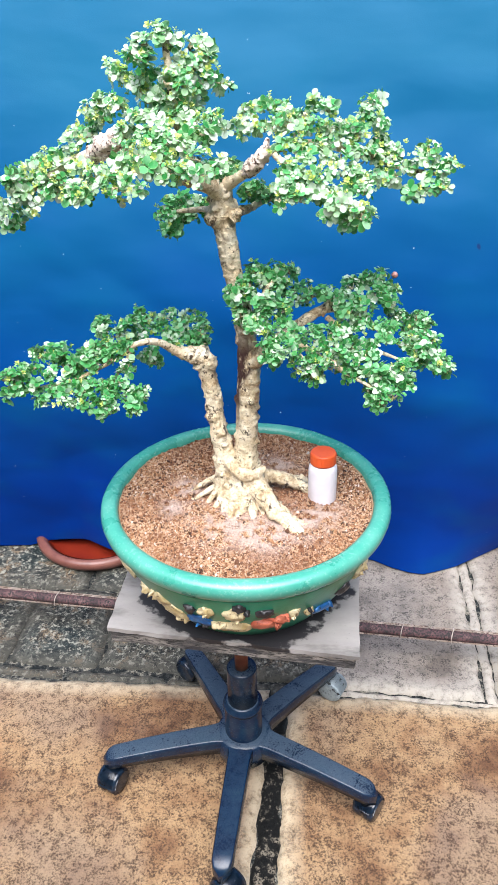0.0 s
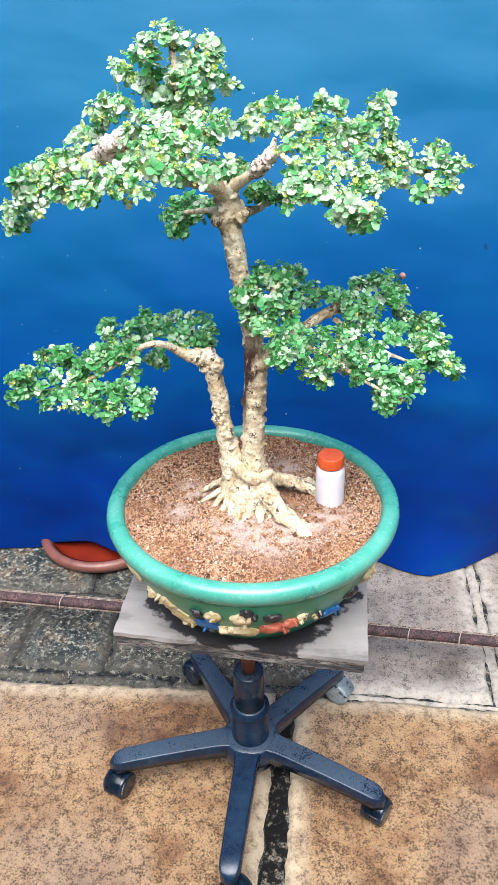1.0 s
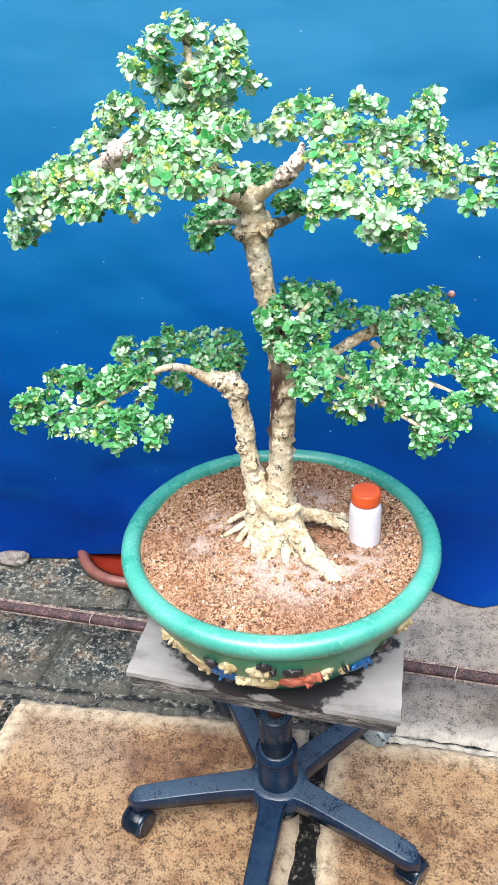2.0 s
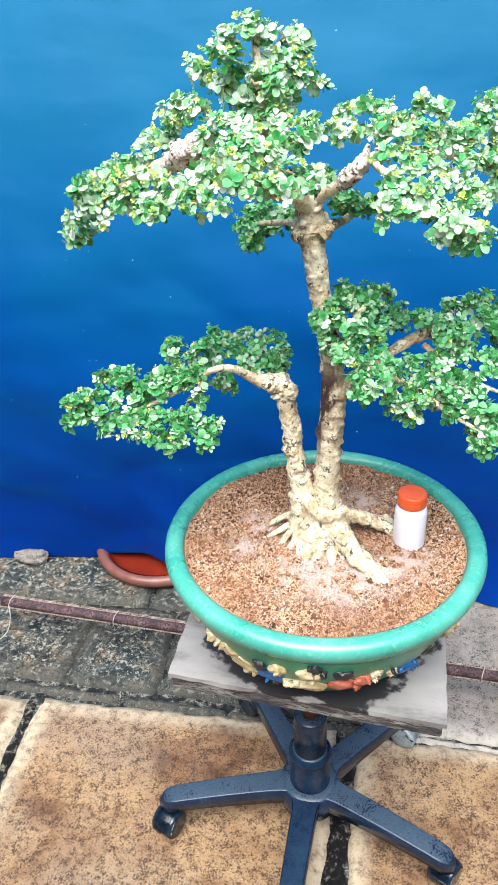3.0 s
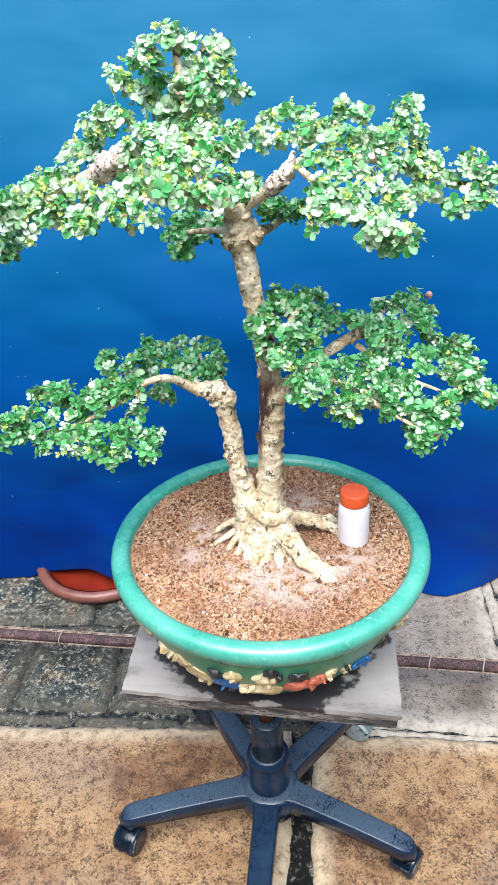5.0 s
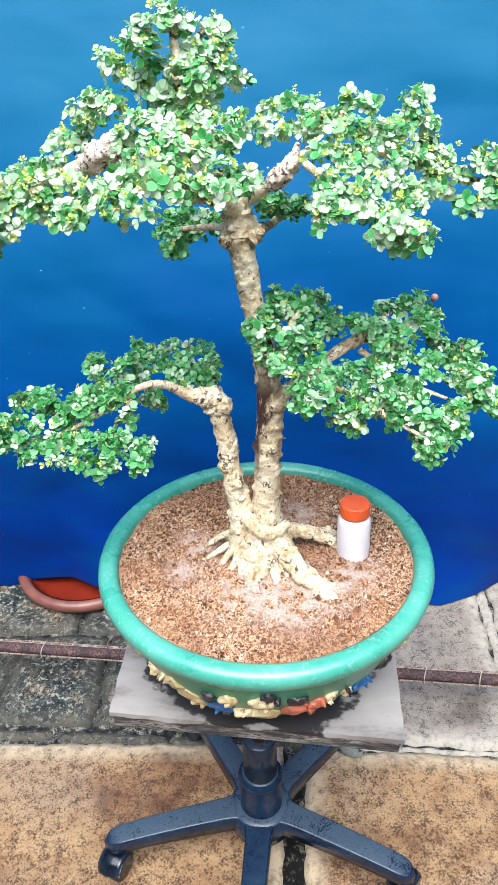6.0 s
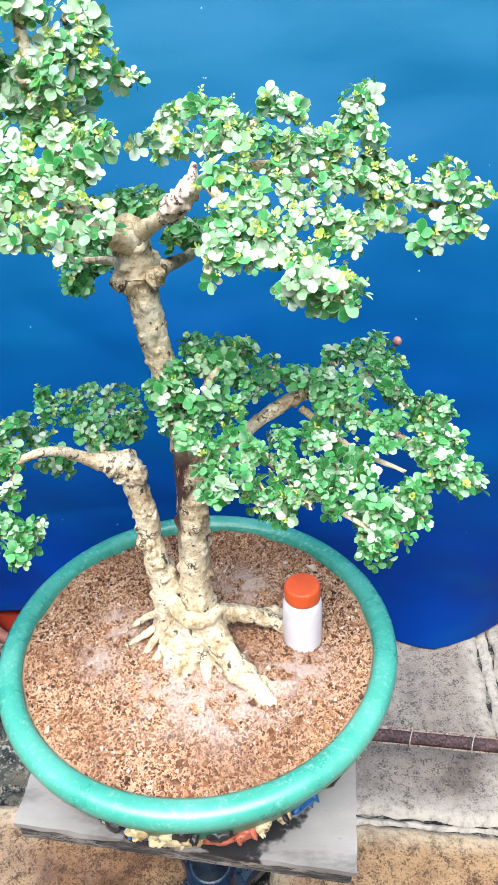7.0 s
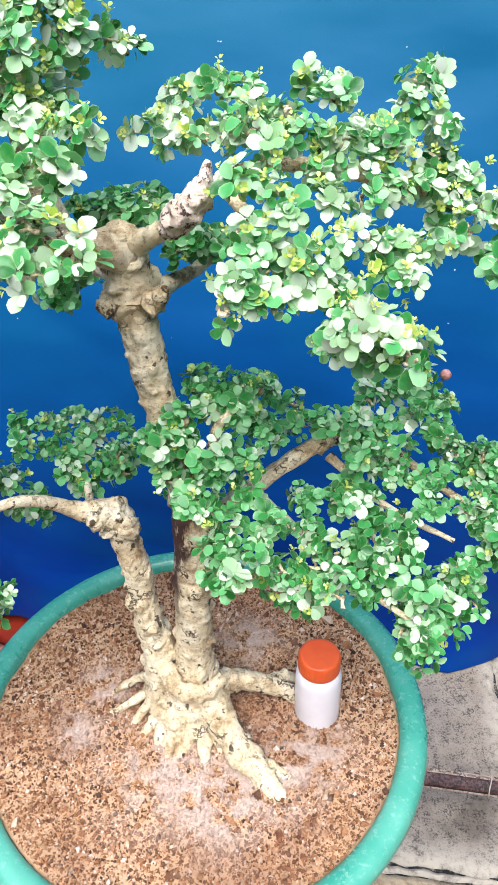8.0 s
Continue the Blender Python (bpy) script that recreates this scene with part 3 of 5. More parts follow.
def ragged_board():
    bm = bmesh.new()
    c = [Vector((-0.238, 0.921, 0)), Vector((0.193, 0.872, 0)), Vector((0.214, 1.29, 0)), Vector((-0.222, 1.31, 0))]
    loop = []
    for k in range(4):
        p, q = c[k], c[(k + 1) % 4]
        for i in range(24):
            v = p.lerp(q, i / 24)
            v += Vector((0.0018 * noise.noise(v * 40), 0.0018 * noise.noise(v * 40 + Vector((3, 0, 0))), 0)) * (0 if i == 0 else 1)
            loop.append(v)
    top = [bm.verts.new((v.x, v.y, 0.531)) for v in loop]
    low = [bm.verts.new((v.x + 0.003 * noise.noise(v * 60), v.y + 0.004 * noise.noise(v * 50), 0.5225)) for v in loop]
    bm.faces.new(top)
    bm.faces.new(list(reversed(low)))
    for k in range(len(loop)):
        l = (k + 1) % len(loop)
        bm.faces.new((top[l], top[k], low[k], low[l]))
    bmesh.ops.recalc_face_normals(bm, faces=bm.faces)
    return bm


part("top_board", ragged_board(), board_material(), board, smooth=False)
part("front_batten", box(-0.022, 0.9125, 0.5095, 0.424, 0.026, 0.0255, -6.4, 0.002), M_BOARD_EDGE, board, "dark rotten batten under the edge", smooth=False)
part("rear_batten", box(-0.01, 1.26, 0.5095, 0.40, 0.03, 0.0255, -3, 0.002), M_BOARD_EDGE, board, smooth=False)

# ---- pot ----
PX, PY, PZ = -0.003, 1.066, 0.531
pot = thing("plant_pot", (PX, PY, PZ), "round turquoise glazed bonsai pot with coloured relief band", "plant pot")
body_prof = [(0.0, 0.0), (0.146, 0.0), (0.158, 0.006), (0.183, 0.04), (0.207, 0.082), (0.223, 0.115), (0.232, 0.142), (0.236, 0.155),
             (0.226, 0.160), (0.217, 0.14), (0.2, 0.09), (0.17, 0.03), (0.0, 0.022)]
part("body", lathe(body_prof, (PX, PY, PZ), 96), M_POT, pot, "deep green glazed body")
rim_prof = [(0.222, 0.144), (0.233, 0.149), (0.243, 0.157), (0.2490, 0.166), (0.2515, 0.176), (0.2500, 0.184), (0.245, 0.1895), (0.237, 0.1915), (0.2280, 0.190), (0.2225, 0.186), (0.2205, 0.174), (0.2185, 0.145)]
part("rim", lathe(rim_prof, (PX, PY, PZ), 128, closed=True), M_RIM, pot, "thick rounded turquoise rim")


def body_radius(z):
    return float(np.interp(z, [0.006, 0.04, 0.082, 0.115, 0.142, 0.155], [0.158, 0.183, 0.207, 0.223, 0.232, 0.236]))


def relief(deg, z, w, h, lift, mat, seed, tilt=0.0):
    """A raised glazed lump on the pot's flank."""
    bm = bmesh.new()
    bmesh.ops.create_icosphere(bm, subdivisions=3, radius=1.0)
    rnd = Vector((seed * 1.3, seed * 2.7, seed))
    for v in bm.verts:
        d = v.co.normalized()
        v.co = d * (1 + 0.42 * noise.noise(d * 1.7 + rnd) + 0.2 * noise.noise(d * 3.6 + rnd))
    r = body_radius(z)
    slope = math.atan2(body_radius(z + 0.02) - body_radius(z - 0.02), 0.04)
    m = (Matrix.Translation((PX, PY, PZ)) @ Matrix.Rotation(radians(deg), 4, "Z") @ Matrix.Translation((r, 0, z))
         @ Matrix.Rotation(slope, 4, "Y") @ Matrix.Rotation(radians(tilt), 4, "X") @ Matrix.Diagonal((lift, w / 2, h / 2, 1)))
    bm.transform(m)
    return part("relief_figure", bm, mat, pot, "raised glazed ornament")


FRONT = [(223, 0.090, 0.018, 0.035, M_YELLOW, 20), (233, 0.096, 0.034, 0.044, M_YELLOW, -25), (237, 0.066, 0.046, 0.052, M_YELLOW, 25), (250, 0.110, 0.020, 0.026, M_INK, 0),
         (252, 0.070, 0.044, 0.034, M_BLUE, 12), (257, 0.112, 0.027, 0.030, M_YELLOW, -20), (271, 0.132, 0.022, 0.018, M_INK, 0), (269, 0.112, 0.040, 0.034, M_YELLOW, 15)]
MIDDLE = [(267, 0.064, 0.064, 0.036, M_YELLOW, 0), (282, 0.072, 0.044, 0.042, M_RED, -15), (281, 0.114, 0.030, 0.022, M_INK, 10), (290, 0.084, 0.036, 0.030, M_RED, -25),
          (294, 0.098, 0.021, 0.020, M_YELLOW, 20), (302, 0.084, 0.016, 0.020, M_YELLOW, 0), (312, 0.066, 0.046, 0.026, M_BLUE, -20), (321, 0.096, 0.032, 0.030, M_INK, 0), (330, 0.112, 0.028, 0.046, M_YELLOW, 30)]
rng = random.Random(5)
for turn in (0, 120, 240):
    for k, (deg, z, w, h, mat, tilt) in enumerate(FRONT + MIDDLE):
        relief(deg + turn, z, w, h, 0.0075, mat, k + turn, tilt)
        for q in range(2 if turn == 0 and mat is not M_INK else 0):
            relief(deg + rng.uniform(-7, 7) * w / 0.05, z + rng.uniform(-0.35, 0.35) * h, w * rng.uniform(0.2, 0.4), h * rng.uniform(0.2, 0.45), 0.0105, rng.choice([mat, mat, mat, M_INK]), 400 + 7 * k + q, rng.uniform(-50, 50))

# ---- soil ----
SALT = [(-0.03, 0.99, 0.075), (0.075, 0.985, 0.06), (0.13, 1.02, 0.05), (0.03, 0.95, 0.05), (-0.11, 1.09, 0.045), (0.05, 1.17, 0.05), (-0.13, 1.03, 0.03)]


def soil_height(x, y):
    d = math.hypot(x - PX, y - PY)
    return 0.7045 + 0.010 * math.exp(-((x - 0.0) ** 2 + (y - 1.07) ** 2) / 0.008) + 0.004 * (d / 0.212) ** 4 + 0.005 * noise.noise((x * 14, y * 14, 0)) + 0.003 * noise.noise((x * 40, y * 40, 1)) - 0.012 * math.exp(-((x - 0.055) ** 2 + (y - 1.12) ** 2) / 0.0006)


def salt_at(x, y):
    return min(1.0, sum(math.exp(-((x - a) ** 2 + (y - b) ** 2) / (0.5 * r * r)) for a, b, r in SALT))


soil = thing("soil", (PX, PY, 0.56), "coarse brown granular soil with white salt crust", "soil")
bm = bmesh.new()
rings = []
for i in range(38):
    r = 0.2212 * i / 37
    n = 1 if i == 0 else 96
    ring = []
    for k in range(n):
        a = 2 * math.pi * k / 96
        x, y = PX + r * math.cos(a), PY + r * math.sin(a)
        ring.append(bm.verts.new((x, y, soil_height(x, y))))
    rings.append(ring)
for p, q in zip(rings, rings[1:]):
    for k in range(96):
        f = list(dict.fromkeys((p[k % len(p)], q[k], q[(k + 1) % 96], p[(k + 1) % len(p)])))
        bm.faces.new(f)
low = [bm.verts.new((PX + 0.155 * math.cos(2 * math.pi * k / 96), PY + 0.15 * math.sin(2 * math.pi * k / 96), 0.565)) for k in range(96)]
for k in range(96):
    bm.faces.new((rings[-1][k], low[k], low[(k + 1) % 96], rings[-1][(k + 1) % 96]))
bm.faces.new(list(reversed(low)))
me = bpy.data.meshes.new("bed")
bm.to_mesh(me)
bm.free()
me.attributes.new("salt", "FLOAT", "POINT").data.foreach_set("value", [salt_at(v.co.x, v.co.y) for v in me.vertices])
part("bed", me, M_SOIL, soil)


def grains(count, seed):
    rs = np.random.RandomState(seed)
    base = np.array([(1, 0, 0), (-1, 0, 0), (0, 1, 0), (0, -1, 0), (0, 0, 1), (0, 0, -1)], float)
    tri = np.array([(0, 2, 4), (2, 1, 4), (1, 3, 4), (3, 0, 4), (2, 0, 5), (1, 2, 5), (3, 1, 5), (0, 3, 5)])
    verts, faces, salt = [], [], []
    for i in range(count):
        r, a = 0.2185 * math.sqrt(rs.rand()), rs.rand() * 2 * math.pi
        x, y = PX + r * math.cos(a), PY + r * math.sin(a)
        size = 0.00105 * math.exp(rs.randn() * 0.45)
        q = Euler(rs.rand(3) * 6.28).to_matrix()
        v = (base * (size * (0.7 + 0.6 * rs.rand(6, 1)) * np.array([1.3, 1.0, 0.7]))) @ np.array(q).T
        v += np.array([x, y, soil_height(x, y) + size * 0.35])
        verts.append(v)
        faces.append(tri + 6 * i)
        salt += [salt_at(x, y)] * 6
    me = bpy.data.meshes.new("gravel")
    me.from_pydata(np.vstack(verts).tolist(), [], np.vstack(faces).tolist())
    me.attributes.new("salt", "FLOAT", "POINT").data.foreach_set("value", salt)
    return me


part("gravel", grains(46000, 3), M_SOIL, soil, "loose soil grains", kind="stuff", smooth=False)

# ---- pill bottle standing on the soil ----
BX, BY, BZ = 0.130, 1.0755, 0.7000
bottle = thing("pill_bottle", (BX, BY, BZ), "small white plastic bottle with orange screw cap", "bottle")
part("body", lathe([(0, 0), (0.021, 0.0), (0.0238, 0.002), (0.0246, 0.006), (0.0246, 0.064), (0.0240, 0.070), (0.0215, 0.0755), (0.0195, 0.077), (0.0195, 0.080), (0, 0.080)], (BX, BY, BZ), 56), M_WHITE, bottle)


def ribbed_cap():
    bm = bmesh.new()
    seg = 144
    prof = [(0.0205, 0.0785, 0), (0.0216, 0.0790, 1), (0.0218, 0.0810, 1), (0.0218, 0.096, 1), (0.0210, 0.0985, 0.5), (0.0195, 0.0995, 0), (0.0165, 0.0990, 0), (0.0, 0.0985, 0)]
    rings = []
    for r, z, rib in prof:
        rings.append([bm.verts.new((BX + rr * math.cos(a), BY + rr * math.sin(a), BZ + z)) for a, rr in
                      ((2 * math.pi * k / seg, r + (0.0005 * rib if k % 3 == 0 else 0)) for k in range(seg))] if r else [bm.verts.new((BX, BY, BZ + z))])
    for p, q in zip(rings, rings[1:]):
        for k in range(seg):
            bm.faces.new(list(dict.fromkeys((p[k], p[(k + 1) % seg], q[(k + 1) % len(q)], q[k % len(q)]))))
    return bm


part("cap", ribbed_cap(), M_CAP, bottle, "orange ribbed screw cap")

# ---- bonsai tree ----
tree = thing("bonsai_tree", (0.0, 1.07, 0.70), "small-leaved bonsai with pale knobbly twin trunk and leaf pads", "tree")


def limb(name, points, seg=16, steps=8, lump=0.13, freq=45.0, mat=None, parent=None, wound=None, label=""):
    bm = tube(points, seg, steps, lump, freq)
    me = bpy.data.meshes.new(name)
    bm.to_mesh(me)
    bm.free()
    w = []
    flake = 0.0011 if seg >= 16 else 0.0005
    moved = [v.co + v.normal * flake * (noise.noise(v.co * 110) + 0.9 * noise.noise(v.co * 240)) for v in me.vertices]
    me.vertices.foreach_set("co", [c for p in moved for c in p])
    for v in me.vertices:
        x, y, z = v.co
        edge = 0.0 if wound is None else wound[2] + 0.021 * max(0.0, min(1.0, (z - 0.93) / 0.03))
        w.append(0.0 if wound is None else max(0.0, min(1.0, 1.6 - 1.6 * abs(z - wound[0]) / wound[1])) * max(0.0, min(1.0, (edge - x) / 0.006)))
    me.attributes.new("wound", "FLOAT", "POINT").data.foreach_set("value", w)
    return part(name, me, mat or M_BARK, parent or tree, label)


trunk = limb("trunk", [(0.000, 1.066, 0.690, 0.034), (0.000, 1.068, 0.75, 0.026), (-0.001, 1.070, 0.80, 0.0195), (0.0015, 1.072, 0.85, 0.0182), (0.0055, 1.072, 0.9165, 0.0182), (0.0075, 1.072, 0.9785, 0.0172),
                       (0.002, 1.072, 1.021, 0.0142), (-0.0025, 1.072, 1.062, 0.0150), (-0.0125, 1.072, 1.1095, 0.0138), (-0.0185, 1.073, 1.146, 0.0152), (-0.0245, 1.076, 1.178, 0.0158),
                       (-0.026, 1.080, 1.193, 0.0205), (-0.026, 1.080, 1.204, 0.0185), (-0.028, 1.078, 1.222, 0.0170), (-0.030, 1.074, 1.240, 0.0160), (-0.030, 1.070, 1.250, 0.0100)],
             seg=56, steps=20, lump=0.11, freq=34.0, wound=(0.945, 0.11, -0.004))
limb("root_flare", [(-0.008, 1.052, 0.692, 0.040), (-0.008, 1.055, 0.715, 0.036), (-0.010, 1.062, 0.745, 0.028), (-0.012, 1.068, 0.775, 0.020)], seg=72, steps=14, lump=0.16, freq=70.0, label="fused ridged root base")
limb("side_trunk", [(-0.022, 1.068, 0.690, 0.030), (-0.034, 1.070, 0.745, 0.0220), (-0.037, 1.072, 0.790, 0.0178), (-0.0435, 1.078, 0.822, 0.0156), (-0.0505, 1.085, 0.863, 0.0138), (-0.0545, 1.088, 0.899, 0.0142),
                    (-0.062, 1.090, 0.935, 0.0128), (-0.066, 1.090, 0.957, 0.0155), (-0.074, 1.088, 0.968, 0.0165), (-0.088, 1.086, 0.973, 0.0130), (-0.100, 1.085, 0.973, 0.0090)], seg=48, steps=20, lump=0.15, freq=40.0)
for pts in (
        [(-0.02, 1.07, 0.735, 0.016), (-0.03, 1.045, 0.722, 0.012), (-0.037, 1.022, 0.708, 0.006), (-0.04, 1.01, 0.70, 0.003)],
        [(-0.005, 1.06, 0.745, 0.017), (-0.008, 1.035, 0.722, 0.012), (-0.012, 1.012, 0.706, 0.006), (-0.013, 1.0, 0.70, 0.003)],
        [(0.005, 1.06, 0.755, 0.020), (0.032, 1.03, 0.733, 0.0160), (0.060, 1.003, 0.717, 0.0140), (0.082, 0.985, 0.707, 0.0120), (0.098, 0.968, 0.700, 0.009), (0.112, 0.952, 0.694, 0.005)],
        [(0.050, 1.012, 0.720, 0.010), (0.072, 1.003, 0.712, 0.0085), (0.096, 0.996, 0.704, 0.007), (0.115, 0.985, 0.697, 0.004)],
        [(0.012, 1.068, 0.758, 0.014), (0.04, 1.080, 0.745, 0.0115), (0.075, 1.088, 0.732, 0.0105), (0.100, 1.088, 0.718, 0.008), (0.118, 1.080, 0.702, 0.005)],
        [(0.070, 1.090, 0.732, 0.008), (0.092, 1.104, 0.724, 0.0065), (0.112, 1.112, 0.710, 0.004)],
        [(-0.03, 1.075, 0.742, 0.012), (-0.06, 1.07, 0.725, 0.006), (-0.085, 1.06, 0.712, 0.004), (-0.1, 1.055, 0.704, 0.0025)],
        [(-0.03, 1.08, 0.745, 0.011), (-0.065, 1.09, 0.73, 0.005), (-0.092, 1.085, 0.714, 0.0035), (-0.105, 1.08, 0.704, 0.0025)],
        [(-0.025, 1.06, 0.735, 0.011), (-0.048, 1.04, 0.716, 0.006), (-0.058, 1.03, 0.704, 0.003)],
        [(0.004, 1.05, 0.735, 0.011), (0.012, 1.018, 0.715, 0.008), (0.014, 0.998, 0.703, 0.004)],
        [(-0.012, 1.055, 0.745, 0.010), (-0.022, 1.028, 0.722, 0.007), (-0.026, 1.004, 0.703, 0.003)],
        [(-0.035, 1.066, 0.75, 0.009), (-0.058, 1.052, 0.722, 0.005), (-0.074, 1.04, 0.703, 0.0025)],
        [(0.008, 1.052, 0.74, 0.009), (0.026, 1.024, 0.716, 0.005), (0.034, 1.006, 0.702, 0.0025)],
        [(-0.03, 1.055, 0.795, 0.008), (-0.012, 1.038, 0.778, 0.0085), (0.012, 1.042, 0.772, 0.0085), (0.03, 1.06, 0.775, 0.006)]):
    limb("root", pts, seg=18, steps=16, lump=0.28)

BRANCHES = {
    "left_low": [(-0.096, 1.085, 0.972, 0.0095), (-0.117, 1.078, 0.987, 0.0062), (-0.134, 1.064, 1.003, 0.0056), (-0.151, 1.050, 1.009, 0.0052), (-0.169, 1.040, 1.006, 0.0044), (-0.200, 1.035, 0.985, 0.0034), (-0.26, 1.02, 0.958, 0.0024), (-0.33, 1.012, 0.945, 0.0015)],
    "left_low_front": [(-0.169, 1.045, 1.000, 0.0028), (-0.190, 1.015, 0.972, 0.0022), (-0.205, 0.985, 0.955, 0.0016)],
    "left_low_back": [(-0.094, 1.098, 0.966, 0.005), (-0.112, 1.15, 0.958, 0.0035), (-0.15, 1.235, 0.952, 0.002)],
    "right_low": [(0.012, 1.066, 0.965, 0.012), (0.035, 1.075, 0.99, 0.0085), (0.07, 1.09, 1.012, 0.0075), (0.105, 1.11, 1.03, 0.0075), (0.14, 1.13, 1.034, 0.0065), (0.19, 1.15, 1.008, 0.005), (0.25, 1.125, 0.975, 0.0035), (0.305, 1.085, 0.97, 0.003)],
    "right_low_stub": [(0.118, 1.118, 1.03, 0.008), (0.135, 1.122, 1.048, 0.0065), (0.142, 1.125, 1.06, 0.005)],
    "right_low_front": [(0.06, 1.085, 1.008, 0.006), (0.10, 1.035, 1.005, 0.0045), (0.15, 0.99, 0.992, 0.0035), (0.195, 0.965, 0.975, 0.0022)],
    "right_low_side": [(0.13, 1.115, 1.025, 0.0045), (0.18, 1.08, 0.998, 0.0035), (0.24, 1.055, 0.98, 0.0025)],
    "right_low_up": [(0.012, 1.06, 1.02, 0.006), (0.03, 1.06, 1.06, 0.0055), (0.034, 1.062, 1.085, 0.004), (0.05, 1.075, 1.10, 0.003)],
    "left_top": [(-0.028, 1.072, 1.230, 0.0145), (-0.044, 1.052, 1.244, 0.0115), (-0.068, 1.034, 1.256, 0.010), (-0.090, 1.03, 1.268, 0.009), (-0.125, 1.025, 1.283, 0.009), (-0.165, 1.025, 1.296, 0.008), (-0.21, 1.03, 1.285, 0.006), (-0.26, 1.035, 1.258, 0.0045), (-0.325, 1.045, 1.21, 0.0025)],
    "apex": [(-0.06, 1.042, 1.253, 0.009), (-0.07, 1.035, 1.30, 0.008), (-0.08, 1.035, 1.36, 0.006), (-0.085, 1.035, 1.41, 0.004), (-0.085, 1.035, 1.435, 0.002)],
    "left_top_front": [(-0.085, 1.03, 1.268, 0.006), (-0.10, 0.97, 1.285, 0.0045), (-0.12, 0.92, 1.285, 0.003)],
    "right_top": [(-0.020, 1.072, 1.238, 0.0095), (-0.002, 1.056, 1.250, 0.0072), (0.014, 1.044, 1.264, 0.0065), (0.030, 1.048, 1.276, 0.0060), (0.06, 1.075, 1.290, 0.0050), (0.11, 1.09, 1.288, 0.005), (0.17, 1.10, 1.272, 0.0045), (0.23, 1.105, 1.252, 0.0035), (0.285, 1.095, 1.245, 0.0025)],
    "right_top_front": [(0.05, 1.06, 1.28, 0.0045), (0.09, 1.01, 1.256, 0.004), (0.14, 0.945, 1.246, 0.0025)],
    "right_under": [(-0.010, 1.085, 1.198, 0.009), (0.006, 1.13, 1.190, 0.006), (0.03, 1.17, 1.193, 0.0045), (0.07, 1.17, 1.2, 0.002)],
    "left_under": [(-0.035, 1.09, 1.200, 0.007), (-0.065, 1.14, 1.188, 0.0045), (-0.11, 1.19, 1.172, 0.003)],
}
for pts in BRANCHES.values():
    limb("branch", pts, seg=10, steps=6, lump=0.2, freq=60)
for pts in (
        [(-0.008, 1.066, 1.196, 0.010), (0.000, 1.062, 1.204, 0.006), (0.003, 1.061, 1.210, 0.003)],
        [(-0.042, 1.068, 1.190, 0.009), (-0.048, 1.064, 1.194, 0.006), (-0.051, 1.063, 1.196, 0.003)],
        [(0.000, 1.064, 1.085, 0.008), (0.008, 1.058, 1.094, 0.006), (0.012, 1.056, 1.100, 0.0025)],
        [(0.016, 1.058, 0.970, 0.010), (0.022, 1.052, 0.982, 0.007), (0.024, 1.05, 0.990, 0.003)],
        [(0.008, 1.056, 0.905, 0.008), (0.010, 1.050, 0.907, 0.006), (0.011, 1.048, 0.908, 0.003)],
        [(-0.056, 1.082, 0.955, 0.010), (-0.053, 1.077, 0.968, 0.008), (-0.052, 1.075, 0.976, 0.003)],
        [(-0.050, 1.074, 0.862, 0.008), (-0.062, 1.072, 0.866, 0.005), (-0.066, 1.071, 0.868, 0.002)],
        [(-0.080, 1.076, 0.968, 0.009), (-0.084, 1.071, 0.978, 0.006), (-0.086, 1.070, 0.984, 0.003)]):
    limb("knot", pts, seg=16, steps=8, lump=0.5, freq=90.0)
limb("dead_stub", [(0.008, 1.046, 1.258, 0.0070), (0.020, 1.038, 1.269, 0.0105), (0.031, 1.034, 1.281, 0.0095), (0.038, 1.034, 1.294, 0.0065), (0.042, 1.036, 1.306, 0.002)], seg=20, steps=10, lump=0.4, freq=80.0, mat=M_WOUND, label="bleached cut branch stub")
limb("dead_stub", [(-0.197, 1.030, 1.284, 0.009), (-0.178, 1.019, 1.297, 0.0125), (-0.160, 1.016, 1.310, 0.0120), (-0.146, 1.018, 1.321, 0.006)], seg=20, steps=10, lump=0.4, freq=80.0, mat=M_WOUND, label="bleached cut branch stub")

